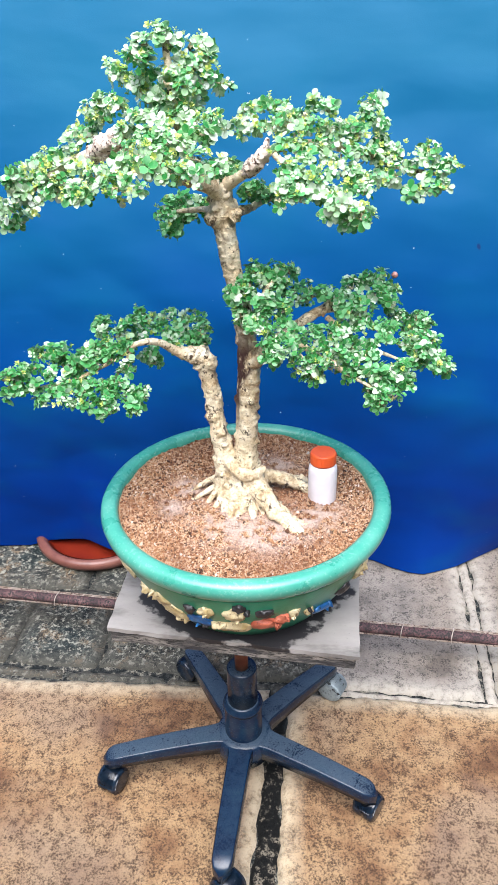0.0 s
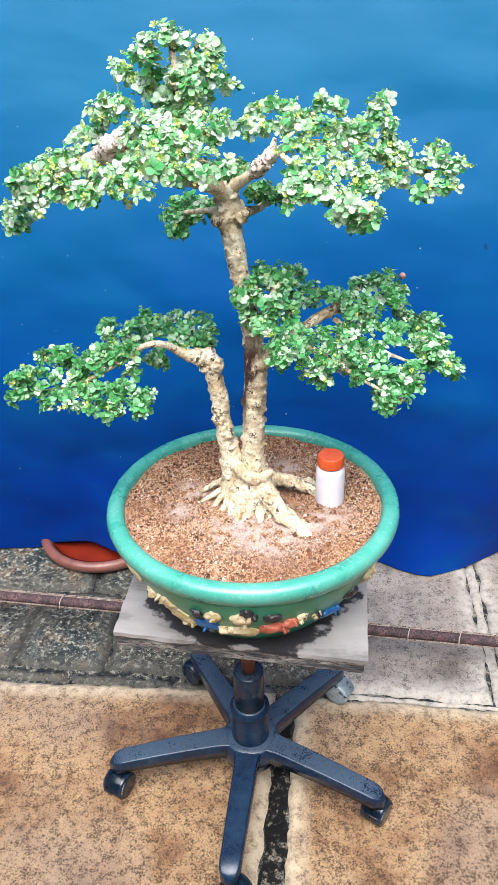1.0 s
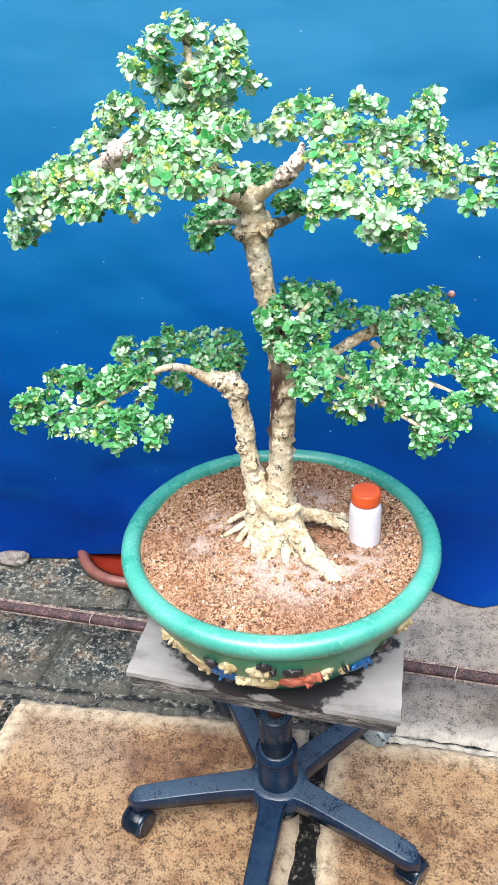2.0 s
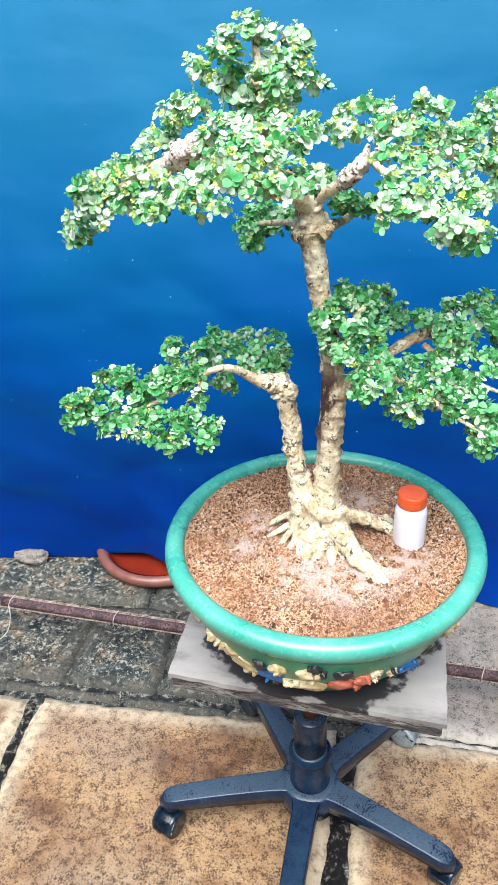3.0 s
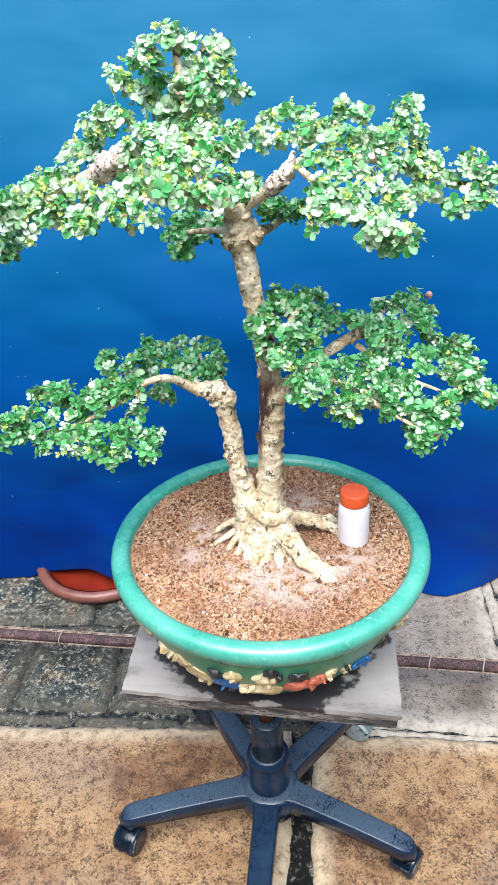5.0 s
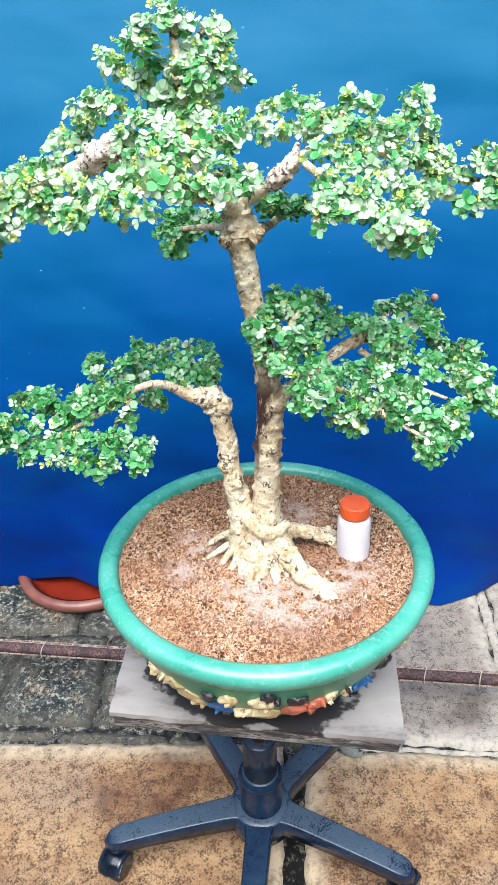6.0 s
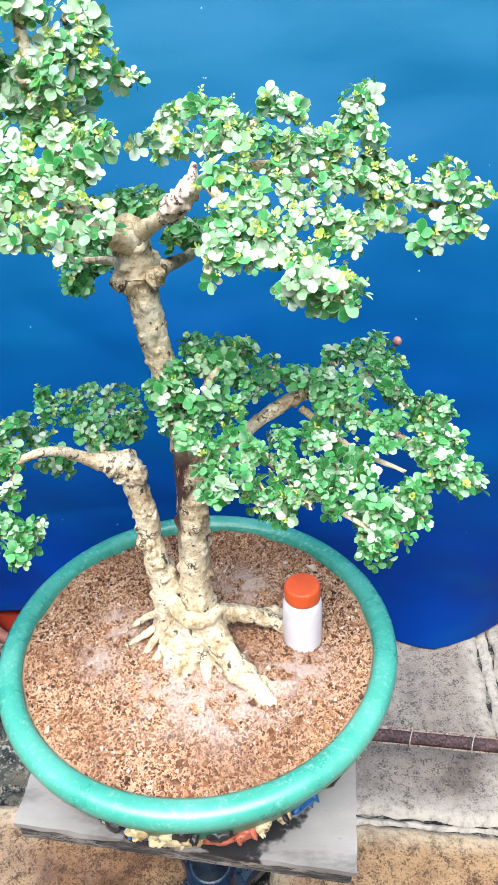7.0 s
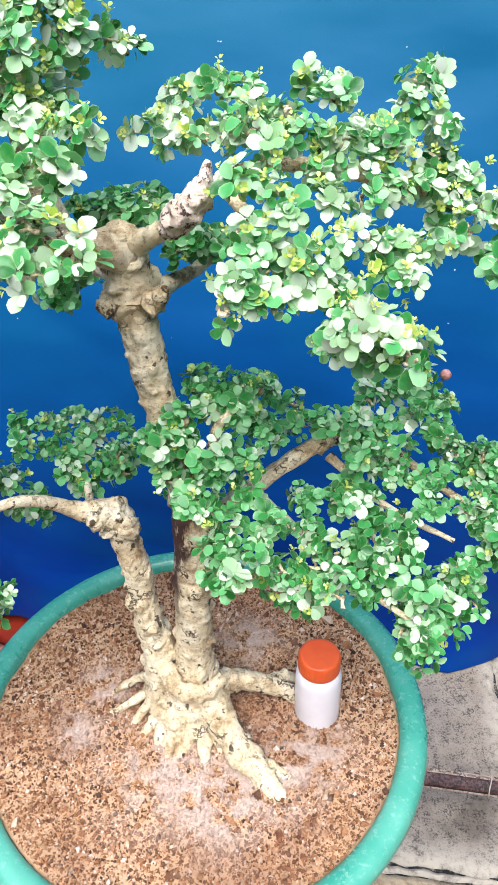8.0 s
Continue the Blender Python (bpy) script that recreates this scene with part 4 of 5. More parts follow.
# leaf pads: the place of each spray of leaves
PADS = {
    "apex": [(-.161, 1.059, 1.394), (-.149, 1.057, 1.385), (-.137, 1.060, 1.378), (-.126, 1.011, 1.417), (-.123, 1.052, 1.373), (-.117, 1.043, 1.359), (-.114, 1.015, 1.410), (-.112, 1.034, 1.393), (-.106, 1.011, 1.427), (-.095, 1.029, 1.363), (-.092, 1.028, 1.434), (-.090, 1.032, 1.351), (-.082, 1.011, 1.383), (-.080, 1.032, 1.393), (-.078, 1.036, 1.428), (-.068, 1.033, 1.350), (-.067, 1.009, 1.367), (-.067, 1.042, 1.401), (-.063, 1.010, 1.381), (-.060, 1.068, 1.418), (-.053, 1.040, 1.342), (-.051, 1.053, 1.396), (-.049, 1.049, 1.370), (-.046, 1.078, 1.420), (-.042, 1.058, 1.384), (-.039, 1.060, 1.406), (-.030, 1.091, 1.374)],
    "left_top_tip": [(-.344, 1.055, 1.194), (-.322, 1.029, 1.223), (-.321, 1.043, 1.201), (-.303, 1.007, 1.265), (-.295, 1.010, 1.277), (-.295, 1.016, 1.249), (-.284, 1.053, 1.276), (-.282, 1.016, 1.229), (-.271, 1.023, 1.260), (-.261, 1.040, 1.285), (-.254, 1.016, 1.248), (-.253, 1.025, 1.269), (-.236, 1.008, 1.263), (-.234, 1.033, 1.290), (-.230, 1.099, 1.310), (-.225, 1.018, 1.278), (-.223, 1.035, 1.302), (-.205, 1.076, 1.345), (-.205, 1.069, 1.314), (-.200, .998, 1.281), (-.189, .912, 1.270), (-.184, 1.053, 1.338), (-.175, 1.055, 1.356), (-.174, .930, 1.272), (-.168, .942, 1.284), (-.152, 1.020, 1.354)],
    "left_top_heart": [(-.148, .933, 1.288), (-.144, .908, 1.276), (-.139, .998, 1.328), (-.137, .958, 1.312), (-.127, .994, 1.343), (-.125, .933, 1.299), (-.121, .902, 1.286), (-.113, .949, 1.316), (-.108, .886, 1.278), (-.105, .922, 1.295), (-.104, .987, 1.343), (-.104, .973, 1.322), (-.089, .938, 1.306), (-.082, .966, 1.320), (-.082, .985, 1.339), (-.076, .923, 1.291), (-.063, 1.005, 1.341), (-.058, .936, 1.317), (-.055, .921, 1.294), (-.050, .956, 1.327), (-.042, .983, 1.336), (-.036, .921, 1.308), (-.032, .893, 1.294), (-.031, .941, 1.329), (-.023, .977, 1.342), (-.012, .899, 1.298)],
    "left_under": [(-.139, 1.213, 1.170), (-.127, 1.225, 1.182), (-.120, 1.179, 1.150), (-.116, 1.188, 1.168), (-.104, 1.211, 1.189), (-.100, 1.204, 1.175), (-.088, 1.198, 1.164), (-.079, 1.206, 1.186), (-.063, 1.205, 1.178)],
    "right_top_outer": [(-.014, 1.108, 1.314), (-.001, 1.122, 1.318), (.010, 1.089, 1.310), (.017, 1.126, 1.330), (.031, 1.061, 1.321), (.038, 1.126, 1.338), (.051, 1.069, 1.319), (.059, 1.129, 1.332), (.061, .938, 1.254), (.062, .998, 1.308), (.067, .951, 1.266), (.068, .969, 1.285), (.070, 1.054, 1.330), (.076, 1.024, 1.319), (.080, .960, 1.275), (.086, .943, 1.255), (.087, .988, 1.308), (.090, 1.054, 1.335), (.093, .983, 1.294), (.098, .958, 1.266), (.098, .962, 1.280), (.099, 1.043, 1.322), (.106, 1.114, 1.344), (.113, 1.041, 1.303), (.117, .959, 1.259), (.118, .973, 1.277), (.118, 1.018, 1.292), (.121, 1.083, 1.339), (.126, .939, 1.234), (.126, 1.055, 1.319)],
    "right_top_middle": [(.132, .921, 1.254), (.133, .962, 1.261), (.137, 1.057, 1.302), (.138, .989, 1.279), (.139, 1.040, 1.284), (.141, .939, 1.230), (.149, 1.084, 1.316), (.149, .939, 1.245), (.155, .994, 1.268), (.161, 1.054, 1.286), (.162, .919, 1.240), (.163, 1.083, 1.306), (.164, .983, 1.255), (.177, 1.114, 1.327), (.178, 1.018, 1.259), (.185, 1.083, 1.280), (.185, 1.150, 1.339), (.193, 1.100, 1.296), (.194, 1.099, 1.319), (.199, 1.053, 1.256), (.204, 1.093, 1.271), (.215, 1.105, 1.281), (.216, 1.076, 1.257), (.237, 1.097, 1.259), (.243, 1.066, 1.231), (.250, 1.087, 1.274), (.261, 1.086, 1.286), (.263, 1.070, 1.241), (.267, 1.083, 1.268), (.284, 1.080, 1.266), (.281, 1.075, 1.240)],
    "right_under": [(.007, 1.160, 1.215), (.026, 1.160, 1.211), (.042, 1.160, 1.203), (.053, 1.160, 1.214), (.065, 1.160, 1.202)],
    "right_low_heart": [(-.007, 1.026, 1.098), (-.000, 1.020, 1.069), (.007, 1.051, 1.107), (.011, 1.031, 1.096), (.018, 1.092, 1.113), (.022, .997, 1.059), (.030, 1.070, 1.104), (.033, 1.013, 1.072), (.040, .965, 1.047), (.040, 1.020, 1.084), (.043, .954, 1.028), (.048, 1.084, 1.118), (.051, .977, 1.057), (.052, 1.074, 1.098), (.057, .939, 1.044), (.062, 1.029, 1.076), (.066, 1.011, 1.064), (.071, .963, 1.044), (.071, 1.088, 1.112), (.075, 1.070, 1.079), (.080, .992, 1.049), (.087, .968, 1.012), (.093, 1.134, 1.073), (.093, .963, 1.031), (.104, 1.103, 1.069)],
    "right_low_mid": [(.107, .962, 1.016), (.108, .961, 1.000), (.109, .999, 1.037), (.112, 1.033, 1.037), (.118, .971, 1.027), (.126, 1.099, 1.078), (.128, .958, 1.018), (.138, .930, 1.040), (.139, 1.040, 1.033), (.140, .978, 1.039), (.151, 1.106, 1.062), (.157, 1.081, 1.040), (.158, 1.044, 1.031), (.160, .975, .995), (.162, 1.095, 1.050), (.166, 1.146, 1.072), (.166, 1.009, 1.023), (.167, .984, 1.011), (.176, 1.122, 1.060), (.182, .977, .994), (.185, 1.084, 1.033), (.186, .991, 1.016), (.189, 1.044, 1.014), (.189, .963, .973), (.189, 1.095, 1.049)],
    "right_low_tip": [(.190, 1.153, 1.081), (.201, .940, .971), (.202, .958, .980), (.202, .970, 1.002), (.204, 1.152, 1.056), (.211, 1.074, 1.029), (.215, 1.183, 1.069), (.217, 1.054, 1.017), (.222, .978, .985), (.225, .965, .967), (.227, 1.115, 1.053), (.228, 1.151, 1.060), (.236, 1.003, 1.000), (.237, 1.112, 1.015), (.243, .987, .971), (.248, 1.131, 1.024), (.249, 1.078, 1.001), (.259, 1.024, .993), (.266, 1.127, .999), (.267, 1.057, 1.006), (.272, 1.129, 1.020), (.275, 1.022, 1.011), (.286, 1.119, 1.016), (.286, 1.027, .987), (.303, 1.060, .978), (.317, 1.050, .972), (.290, 1.085, 1.000), (.270, 1.050, 1.000)],
    "left_low_tip": [(-.357, .989, .976), (-.356, .993, .949), (-.342, .999, .984), (-.341, .995, .963), (-.322, 1.022, .982), (-.320, 1.037, .994), (-.318, .997, .962), (-.306, .995, .940), (-.300, 1.012, .976), (-.288, 1.030, 1.001), (-.287, .993, .955), (-.282, 1.037, .980), (-.263, 1.022, .970), (-.263, .961, .951), (-.262, .981, .966), (-.259, 1.032, .987), (-.239, 1.023, 1.000), (-.238, .978, .963), (-.226, 1.013, .992), (-.225, .949, .958), (-.225, .991, .969), (-.223, 1.029, 1.010), (-.221, 1.069, 1.025), (-.210, 1.040, 1.009), (-.209, .952, .943), (-.204, .983, .969), (-.198, .950, .967)],
    "left_low_heart": [(-.197, 1.011, 1.002), (-.195, 1.055, 1.023), (-.192, .947, .951), (-.184, 1.180, 1.011), (-.183, .982, .978), (-.181, 1.074, 1.035), (-.181, 1.034, 1.009), (-.177, 1.154, .999), (-.176, 1.227, .980), (-.176, .972, .962), (-.174, 1.007, .991), (-.171, 1.094, 1.004), (-.161, 1.093, .975), (-.159, .954, .946), (-.156, .971, .962), (-.152, 1.101, .956), (-.151, 1.177, .983), (-.144, 1.230, .983), (-.131, 1.155, .974), (-.122, 1.190, .976), (-.113, 1.140, .957), (-.107, 1.231, .982), (-.102, 1.169, .966), (-.084, 1.221, .981), (-.084, 1.168, .981), (-.080, 1.166, .963)],
    "fork": [(-.063, 1.100, 1.258), (-.048, 1.100, 1.247), (-.043, 1.100, 1.264), (-.022, 1.100, 1.262), (-.009, 1.100, 1.256), (-.034, 1.100, 1.252), (.004, 1.100, 1.230), (.021, 1.100, 1.235)],
}
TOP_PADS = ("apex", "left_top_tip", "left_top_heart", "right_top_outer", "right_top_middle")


def leaf_template(k):
    """An obovate leaf along +x, normal +z, cupped and slightly recurved, one unit long."""
    rows = [(0.0, 0.05), (0.22, 0.27), (0.5, 0.39 + 0.02 * k), (0.78, 0.375), (0.94, 0.2)]
    v, f = [], []
    for x, w in rows:
        drop = -0.14 * (x ** 2) * (0.6 + 0.2 * k)
        v += [(x, -w, 0.10 * w * 2 + drop), (x, 0, drop), (x, w, 0.10 * w * 2 + drop)]
    v.append((1.02, 0, -0.15 * (0.6 + 0.2 * k)))
    for i in range(len(rows) - 1):
        a = 3 * i
        f += [(a, a + 3, a + 4, a + 1), (a + 1, a + 4, a + 5, a + 2)]
    a = 3 * (len(rows) - 1)
    f += [(a, a + 3, a + 1), (a + 1, a + 3, a + 2)]
    return np.array(v), f


LEAVES = [leaf_template(k) for k in range(4)]
MARGIN = [1.0, 0.0, 1.0] * 5 + [1.0]


def spray_leaves(clumps, seed, rosettes=10, size=0.0100, pale=0.12, lean=(0, -0.2, 0.7)):
    """Rosettes of leaves in and on each spray: matrices (3x3 scaled), place, template number and painted tone (bud or
    sky-lit).
    """
    rs = np.random.RandomState(seed)
    lean = np.array(lean)
    out = []
    for x, y, z, r in clumps:
        for _ in range(max(4, int(rosettes * (r / 0.0125) ** 2))):
            d = rs.randn(3)
            d /= np.linalg.norm(d)
            c = np.array([x, y, z]) + d * r * (0.3 + 0.7 * rs.rand() ** 0.6) * np.array([1.0, 1.0, 0.85])
            ax = d * 0.65 + lean + rs.randn(3) * 0.3
            ax /= np.linalg.norm(ax)
            tmp = np.cross(ax, [0.3, 0.5, 0.81])
            tmp /= np.linalg.norm(tmp)
            phase = rs.rand() * 6.28
            bud_or_lit = rs.rand() < (0.27 if pale > 0.3 else 0.10)
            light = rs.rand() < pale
            length = size * (0.72 + 0.75 * rs.rand() ** 1.6)
            for k in range(rs.randint(4, 7) + (2 if bud_or_lit else 0)):
                az = phase + k * 2.4
                rise = rs.uniform(0.05, 0.7) if not bud_or_lit else rs.uniform(0.5, 1.1)
                side = tmp * math.cos(az) + np.cross(ax, tmp) * math.sin(az)
                along = side * math.cos(rise) + ax * math.sin(rise)
                nrm = ax * math.cos(rise) - side * math.sin(rise) + rs.randn(3) * 0.28
                yv = np.cross(nrm, along)
                yv /= np.linalg.norm(yv)
                zv = np.cross(along, yv)
                s = length * (0.42 if bud_or_lit else 1.0) * rs.uniform(0.7, 1.2)
                leaf_tone = 1.0 if bud_or_lit else (0.5 if light and rs.rand() < 0.85 else 0.0)
                out.append((np.stack([along, yv, zv], 1) * s, c + along * 0.0012 + ax * 0.0007 * k + (ax * 0.004 if bud_or_lit else 0), rs.randint(4), leaf_tone))
    return out


def leaf_mesh(name, leaves):
    verts, faces, n = [], [], 0
    bud_or_lit, margin = [], []
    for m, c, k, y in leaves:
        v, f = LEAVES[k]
        bud_or_lit += [y] * len(v)
        margin += MARGIN
        verts.append(v @ m.T + c)
        faces += [tuple(i + n for i in q) for q in f]
        n += len(v)
    me = bpy.data.meshes.new(name)
    me.from_pydata(np.vstack(verts).tolist(), [], faces)
    me.attributes.new("bud_or_lit", "FLOAT", "POINT").data.foreach_set("value", bud_or_lit)
    me.attributes.new("margin", "FLOAT", "POINT").data.foreach_set("value", margin)
    return me


def twigs(clumps, seed):
    """Thin twigs from each spray's heart to its skin."""
    rs = np.random.RandomState(seed)
    bm = bmesh.new()
    for x, y, z, r in clumps:
        for _ in range(3):
            d = rs.randn(3)
            d[2] = abs(d[2]) * 0.8
            d /= np.linalg.norm(d)
            s = np.array([x, y, z - 0.3 * r])
            e = s + d * r * 0.72
            m = (s + e) / 2 + rs.randn(3) * 0.002
            tube([(*s, 0.0016), (*m, 0.0013), (*e, 0.0008)], seg=5, steps=3, lump=0.1, bm=bm)
    return bm


def sprays(places, seed):
    """Sizes the sprays of a pad, and sets smaller ones behind and beneath them, so that the pad has depth."""
    rs = np.random.RandomState(seed)
    out = []
    for x, y, z in places:
        r = 0.0118 * rs.uniform(0.8, 1.25)
        out.append((x, y + 0.005, z - 0.006, r))
        if rs.rand() < 0.55:
            out.append((x + rs.uniform(-0.008, 0.008), y + rs.uniform(0.022, 0.04), z - rs.uniform(0.008, 0.02), r * 0.9))
    return out


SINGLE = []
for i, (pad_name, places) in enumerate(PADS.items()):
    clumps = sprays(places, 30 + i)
    # top pads get more pale blades, painting brighter sky light into their colour
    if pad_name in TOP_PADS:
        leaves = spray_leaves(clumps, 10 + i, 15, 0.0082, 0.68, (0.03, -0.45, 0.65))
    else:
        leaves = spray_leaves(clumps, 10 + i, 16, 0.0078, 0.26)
    near = []
    if pad_name in ("right_low_heart", "right_low_mid", "right_low_tip"):
        near = [l for l in leaves if l[1][1] < 1.0 and l[3] == 0][:100]
        taken = {id(l) for l in near}
        leaves = [l for l in leaves if id(l) not in taken]
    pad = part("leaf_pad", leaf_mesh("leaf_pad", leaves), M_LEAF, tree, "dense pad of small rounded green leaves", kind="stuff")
    part("twig", twigs(clumps, 50 + i), M_BARK, pad, "thin pale twigs", kind="stuff")
    SINGLE += [(pad, l) for l in near]

# berry on its stalk, and one leaf on a bare stalk
part("berry", lathe([(0, -0.0055), (0.003, -0.0046), (0.005, -0.002), (0.0055, 0.0), (0.005, 0.002), (0.003, 0.0046), (0, 0.0055)], (0.240, 1.192, 1.068), 18), M_BERRY, tree, "small pink berry")
limb("stalk", [(0.228, 1.186, 1.04, 0.001), (0.234, 1.19, 1.055, 0.0009), (0.239, 1.192, 1.066, 0.0008)], seg=5, steps=3)

# ---- saucer ----
DX, DY = -0.528, 1.862
dish = thing("saucer", (DX, DY, 0), "red glazed terracotta plant saucer half under the cloth", "saucer")
part("bowl", lathe([(0, 0.006), (0.13, 0.006), (0.15, 0.009), (0.164, 0.022), (0.170, 0.034), (0.178, 0.041), (0.190, 0.041), (0.198, 0.033), (0.197, 0.018), (0.185, 0.004), (0.17, 0.002), (0, 0.002)], (DX, DY, 0), 96), M_TERRA, dish, "terracotta rim")
part("glaze", lathe([(0, 0.0085), (0.13, 0.0085), (0.15, 0.0115), (0.162, 0.0245), (0.167, 0.034)], (DX, DY, 0), 96), M_DISH_IN, dish, "bright red glazed inside")

# ---- slotted steel angle bar ----
bar = thing("steel_bar", (0, 1.42, 0.075), "long rusty slotted steel angle bar tied with string", "steel bar")
TURN_BAR = math.atan2(-0.134, 1.474)
BAR = Matrix.Translation((0, 1.424, 0)) @ Matrix.Rotation(TURN_BAR, 4, "Z")
X0, X1 = -0.876, 1.25
bm = bmesh.new()
n = 90
rows = []
for i in range(n + 1):
    x = X0 + (X1 - X0) * i / n
    w = 0.0015 * noise.noise((x * 8, 0, 0))
    prof = [(-0.012, 0.074), (-0.011, 0.080 + w), (-0.007, 0.086 + w), (-0.001, 0.090), (0.005, 0.0915 + w), (0.007, 0.0915), (0.007, 0.088), (0.0, 0.086), (-0.007, 0.080), (-0.0105, 0.074)]
    rows.append([bm.verts.new((x, y, z)) for y, z in prof])
for p, q in zip(rows, rows[1:]):
    for k in range(len(p)):
        l = (k + 1) % len(p)
        bm.faces.new((p[k], q[k], q[l], p[l]))
bm.faces.new(rows[-1])
bm.faces.new(list(reversed(rows[0])))
bmesh.ops.recalc_face_normals(bm, faces=bm.faces)
bm.transform(BAR)
part("web", bm, M_RUST, bar, "rusty pitted face")
bm = bmesh.new()
xm = (X0 + X1) / 2
box(xm, 0.0080, 0.0905, X1 - X0, 0.002, 0.003, bevel=0, bm=bm)
box(xm, 0.0140, 0.0905, X1 - X0, 0.002, 0.003, bevel=0, bm=bm)
x = X0
while x < X1:
    box(x + 0.005, 0.0110, 0.0905, 0.010, 0.004, 0.003, bevel=0, bm=bm)
    x += 0.026
bm.transform(BAR)
part("slotted_flange", bm, M_PALE_EDGE, bar, "pale flange with a row of slots", smooth=False)
bm = box(xm, -0.0130, 0.0735, X1 - X0, 0.003, 0.004, bevel=0.001)
bm.transform(BAR)
part("lip", bm, M_PALE_EDGE, bar, "chipped cream lower edge", smooth=False)
for x in (-0.555, -0.85, 0.352, 0.475):
    bm = tube([(x, -0.016, 0.070, 0.0012), (x - 0.001, -0.0125, 0.082, 0.0012), (x + 0.001, -0.003, 0.0915, 0.0012), (x + 0.004, 0.008, 0.0935, 0.0012), (x + 0.004, 0.017, 0.092, 0.0012)], 6, 4, 0.05)
    bm.transform(BAR)
    part("string_tie", bm, M_STRING, bar, "pale string tie")
bm = tube([(-0.85, -0.014, 0.080, 0.0014), (-0.846, -0.026, 0.05, 0.0014), (-0.85, -0.05, 0.02, 0.0014), (-0.88, -0.075, 0.003, 0.0014), (-0.95, -0.08, 0.0025, 0.0014)], 6, 5, 0.05)
bm.transform(BAR)
part("loose_string", bm, M_STRING, bar, "loose end of pale string")
# bar height is fitted to the camera's view; unseen bricks added to carry it
for x in (-0.09, 1.1):
    y = 1.424 + x * math.tan(TURN_BAR)
    b = part("brick", box(x, y, 0.036, 0.1, 0.05, 0.072, -5, 0.004), M_BRICK, smooth=False)
    tagged(b, "added unseen brick under the steel bar", "brick", "bricks under the bar")

# ---- loose stone on the hem ----
bm = bmesh.new()
bmesh.ops.create_icosphere(bm, subdivisions=4, radius=1.0)
for v in bm.verts:
    d = v.co.normalized()
    v.co = d * (1 + 0.3 * noise.noise(d * 1.6) + 0.12 * noise.noise(d * 5))
bm.transform(Matrix.Translation((-0.905, 1.765, 0.016)) @ Matrix.Diagonal((0.055, 0.03, 0.024, 1)))
st = part("stone", bm, M_SLAB_GREY)
tagged(st, "rough pale stone lying at the cloth hem", "stone")

# ---- single leaves nearest to the camera's way ----
LEAF_ME = []
for v, f in LEAVES:
    me = bpy.data.meshes.new("leaf")
    me.from_pydata(v.tolist(), [], f)
    me.attributes.new("margin", "FLOAT", "POINT").data.foreach_set("value", MARGIN)
    me.materials.append(M_LEAF)
    me.polygons.foreach_set("use_smooth", [True] * len(me.polygons))
    LEAF_ME.append(me)
for pad, (m, c, k, _) in SINGLE[:300]:
    ob = new("leaf", LEAF_ME[k])
    ob.parent = pad
    mm = Matrix(m.tolist()).to_4x4()
    mm.translation = Vector(c) - BASE[pad]
    ob.matrix_basis = mm

# ---- slabs ----
slab([(-0.690, 0.20), (-0.022, 0.20), (0.030, 1.272), (-0.690, 1.276)], M_SLAB_TAN, 1, step=0.014)
slab([(0.045, 0.20), (0.86, 0.20), (0.86, 1.222), (0.070, 1.264)], M_SLAB_TAN, 2, step=0.014)
slab([(-1.5, 0.20), (-0.711, 0.20), (-0.721, 1.275), (-1.5, 1.29)], M_SLAB_TAN, 3)
slab([(0.89, 0.20), (1.7, 0.20), (1.7, 1.17), (0.89, 1.20)], M_SLAB_TAN, 4)
slab([(-1.5, -0.9), (-0.4, -0.9), (-0.4, 0.17), (-1.5, 0.17)], M_SLAB_TAN, 5, step=0.06)
slab([(-0.37, -0.9), (0.6, -0.9), (0.6, 0.17), (-0.37, 0.17)], M_SLAB_TAN, 6, step=0.06)
slab([(0.63, -0.9), (1.7, -0.9), (1.7, 0.17), (0.63, 0.17)], M_SLAB_TAN, 7, step=0.06)
slab([(0.155, 1.284), (0.546, 1.257), (0.566, 2.0), (0.155, 2.0)], M_SLAB_GREY, 8, step=0.014)
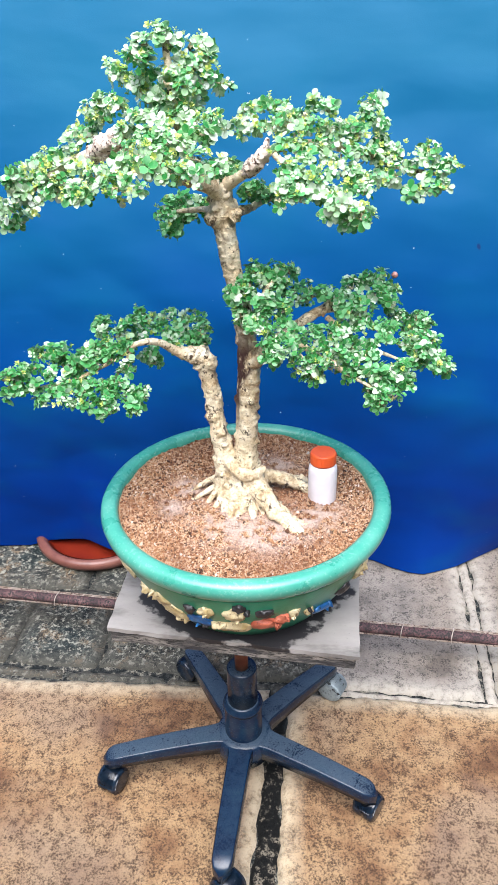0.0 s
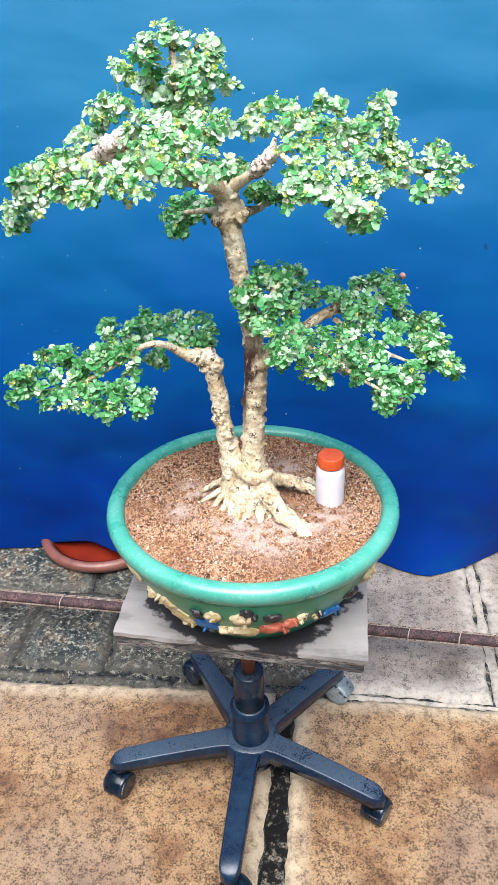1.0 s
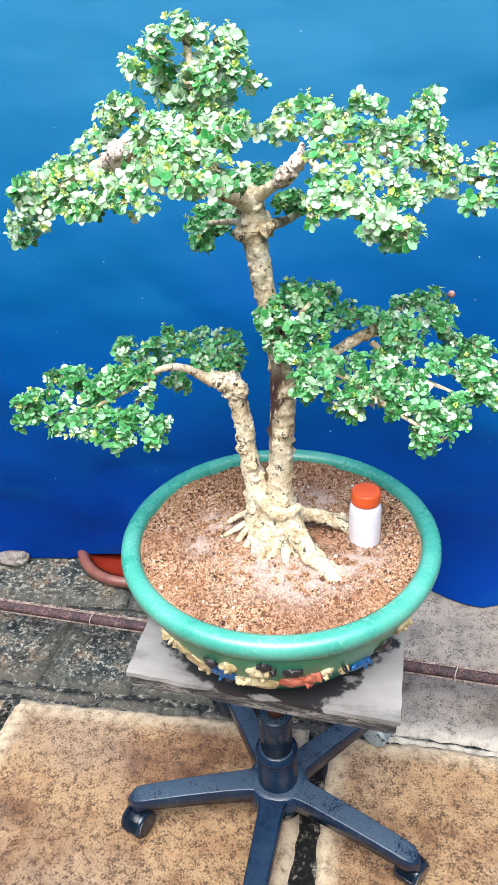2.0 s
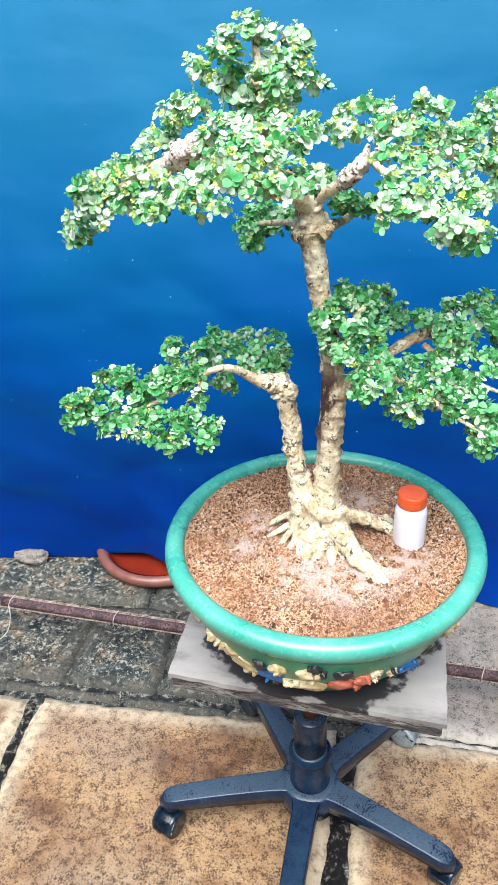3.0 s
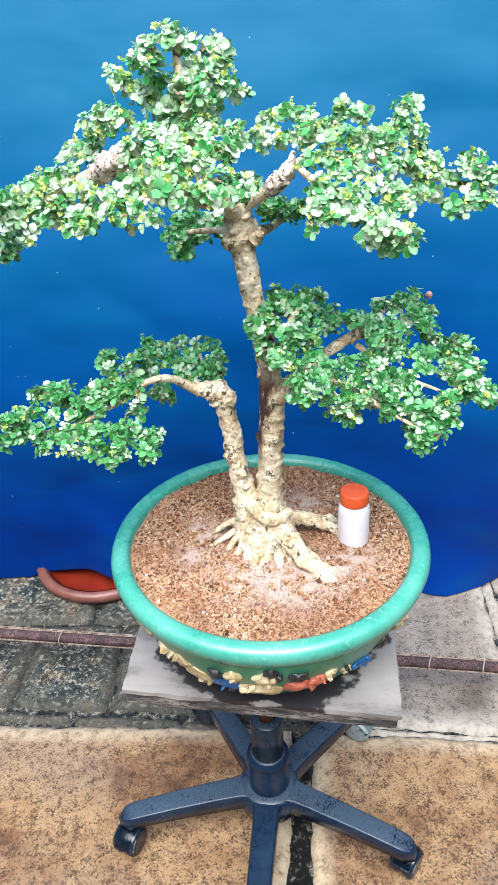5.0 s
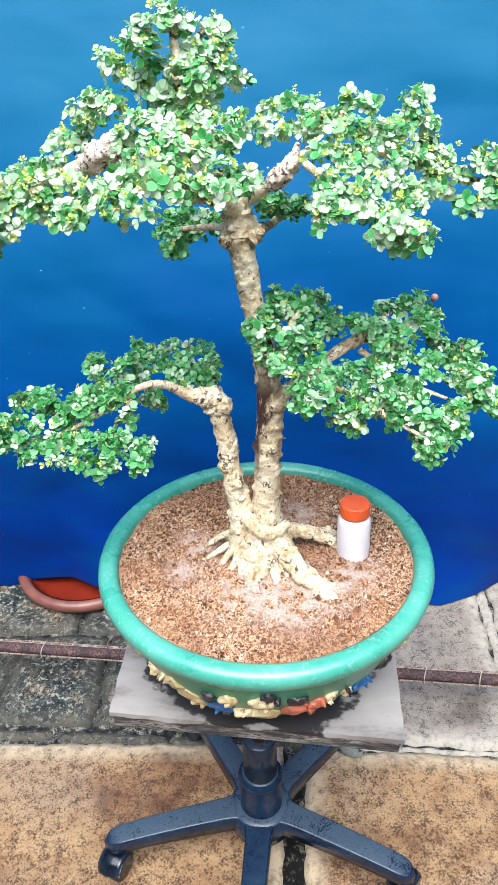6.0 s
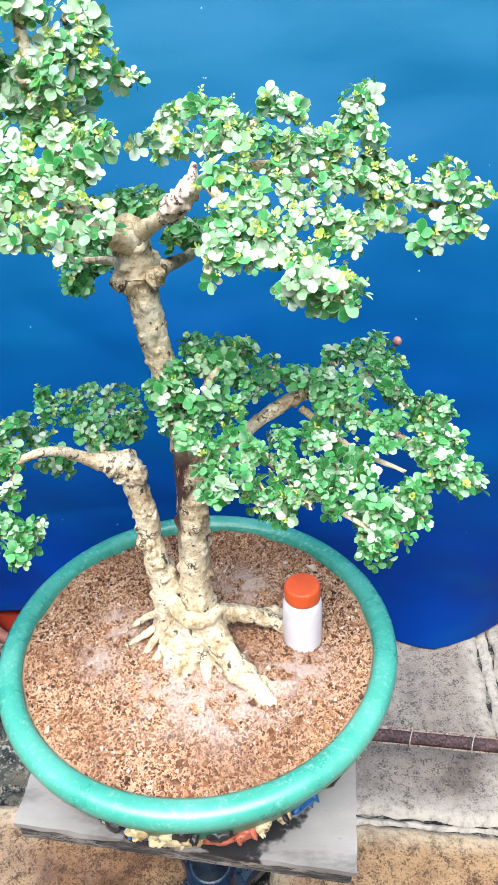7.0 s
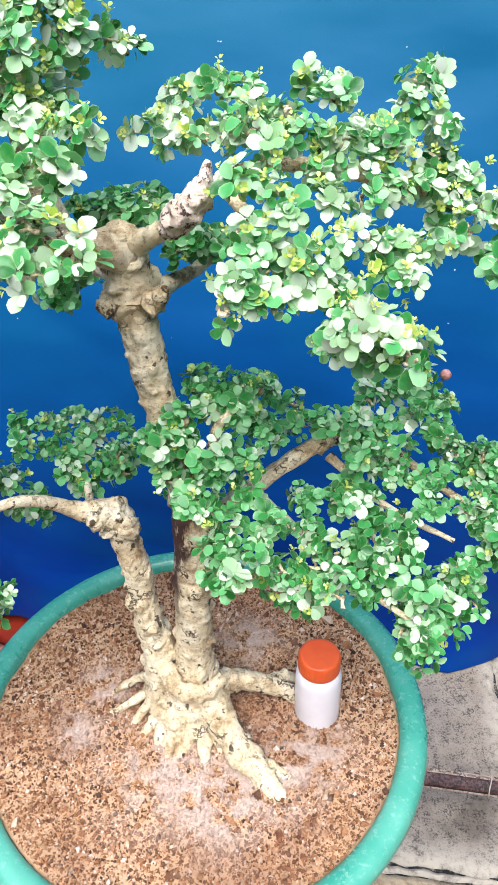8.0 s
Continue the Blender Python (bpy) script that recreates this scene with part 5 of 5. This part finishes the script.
slab([(0.580, 1.252), (1.35, 1.205), (1.35, 2.0), (0.600, 2.0)], M_SLAB_GREY, 9, step=0.014)
slab([(-0.155, 1.308), (0.14, 1.29), (0.14, 2.0), (-0.155, 2.0)], M_SLAB_WET, 10)
slab([(-0.411, 1.324), (-0.160, 1.309), (-0.162, 1.606), (-0.418, 1.606)], M_SLAB_WET, 11)
slab([(-0.655, 1.331), (-0.417, 1.324), (-0.424, 1.606), (-0.640, 1.606)], M_SLAB_WET, 12)
slab([(-1.5, 1.34), (-0.661, 1.332), (-0.646, 1.606), (-1.5, 1.606)], M_SLAB_WET, 13)
slab([(-0.505, 1.612), (-0.168, 1.612), (-0.168, 2.0), (-0.505, 2.0)], M_SLAB_WET, 14)
slab([(-1.5, 1.612), (-0.517, 1.612), (-0.517, 2.0), (-1.5, 2.0)], M_SLAB_WET, 15)
slab([(-0.028, 0.20), (0.050, 0.20), (0.074, 1.262), (0.028, 1.262)], M_MOSS, 20, top=-0.009, rough=0.006, step=0.008, name="moss_strip", edge_noise=0.03)
slab([(-0.714, 0.20), (-0.687, 0.20), (-0.687, 1.27), (-0.725, 1.27)], M_MOSS, 21, top=-0.010, rough=0.006, step=0.01, name="moss_strip")
slab([(0.5505, 1.256), (0.5755, 1.254), (0.5955, 2.0), (0.5705, 2.0)], M_SLAB_GREY, 22, top=-0.003, step=0.008, name="mortar_strip", edge_noise=0.006)
for k, (xa, xb) in enumerate(((-1.5, -0.80), (-0.795, -0.50), (-0.494, -0.24), (-0.235, 0.02), (0.026, 0.15))):
    ya, yb = 1.289 - 0.045 * (xa + 0.65), 1.289 - 0.045 * (xb + 0.65)
    slab([(xa, ya), (xb, yb), (xb, yb + 0.030), (xa, ya + 0.030)], M_SLAB_WET, 24 + k, top=-0.004, step=0.01, edge_noise=0.008)
slab([(0.100, 1.2665), (0.860, 1.2260), (0.860, 1.2325), (0.100, 1.2840)], M_SLAB_GREY, 31, top=-0.004, step=0.006, name="mortar_strip", edge_noise=0.004)
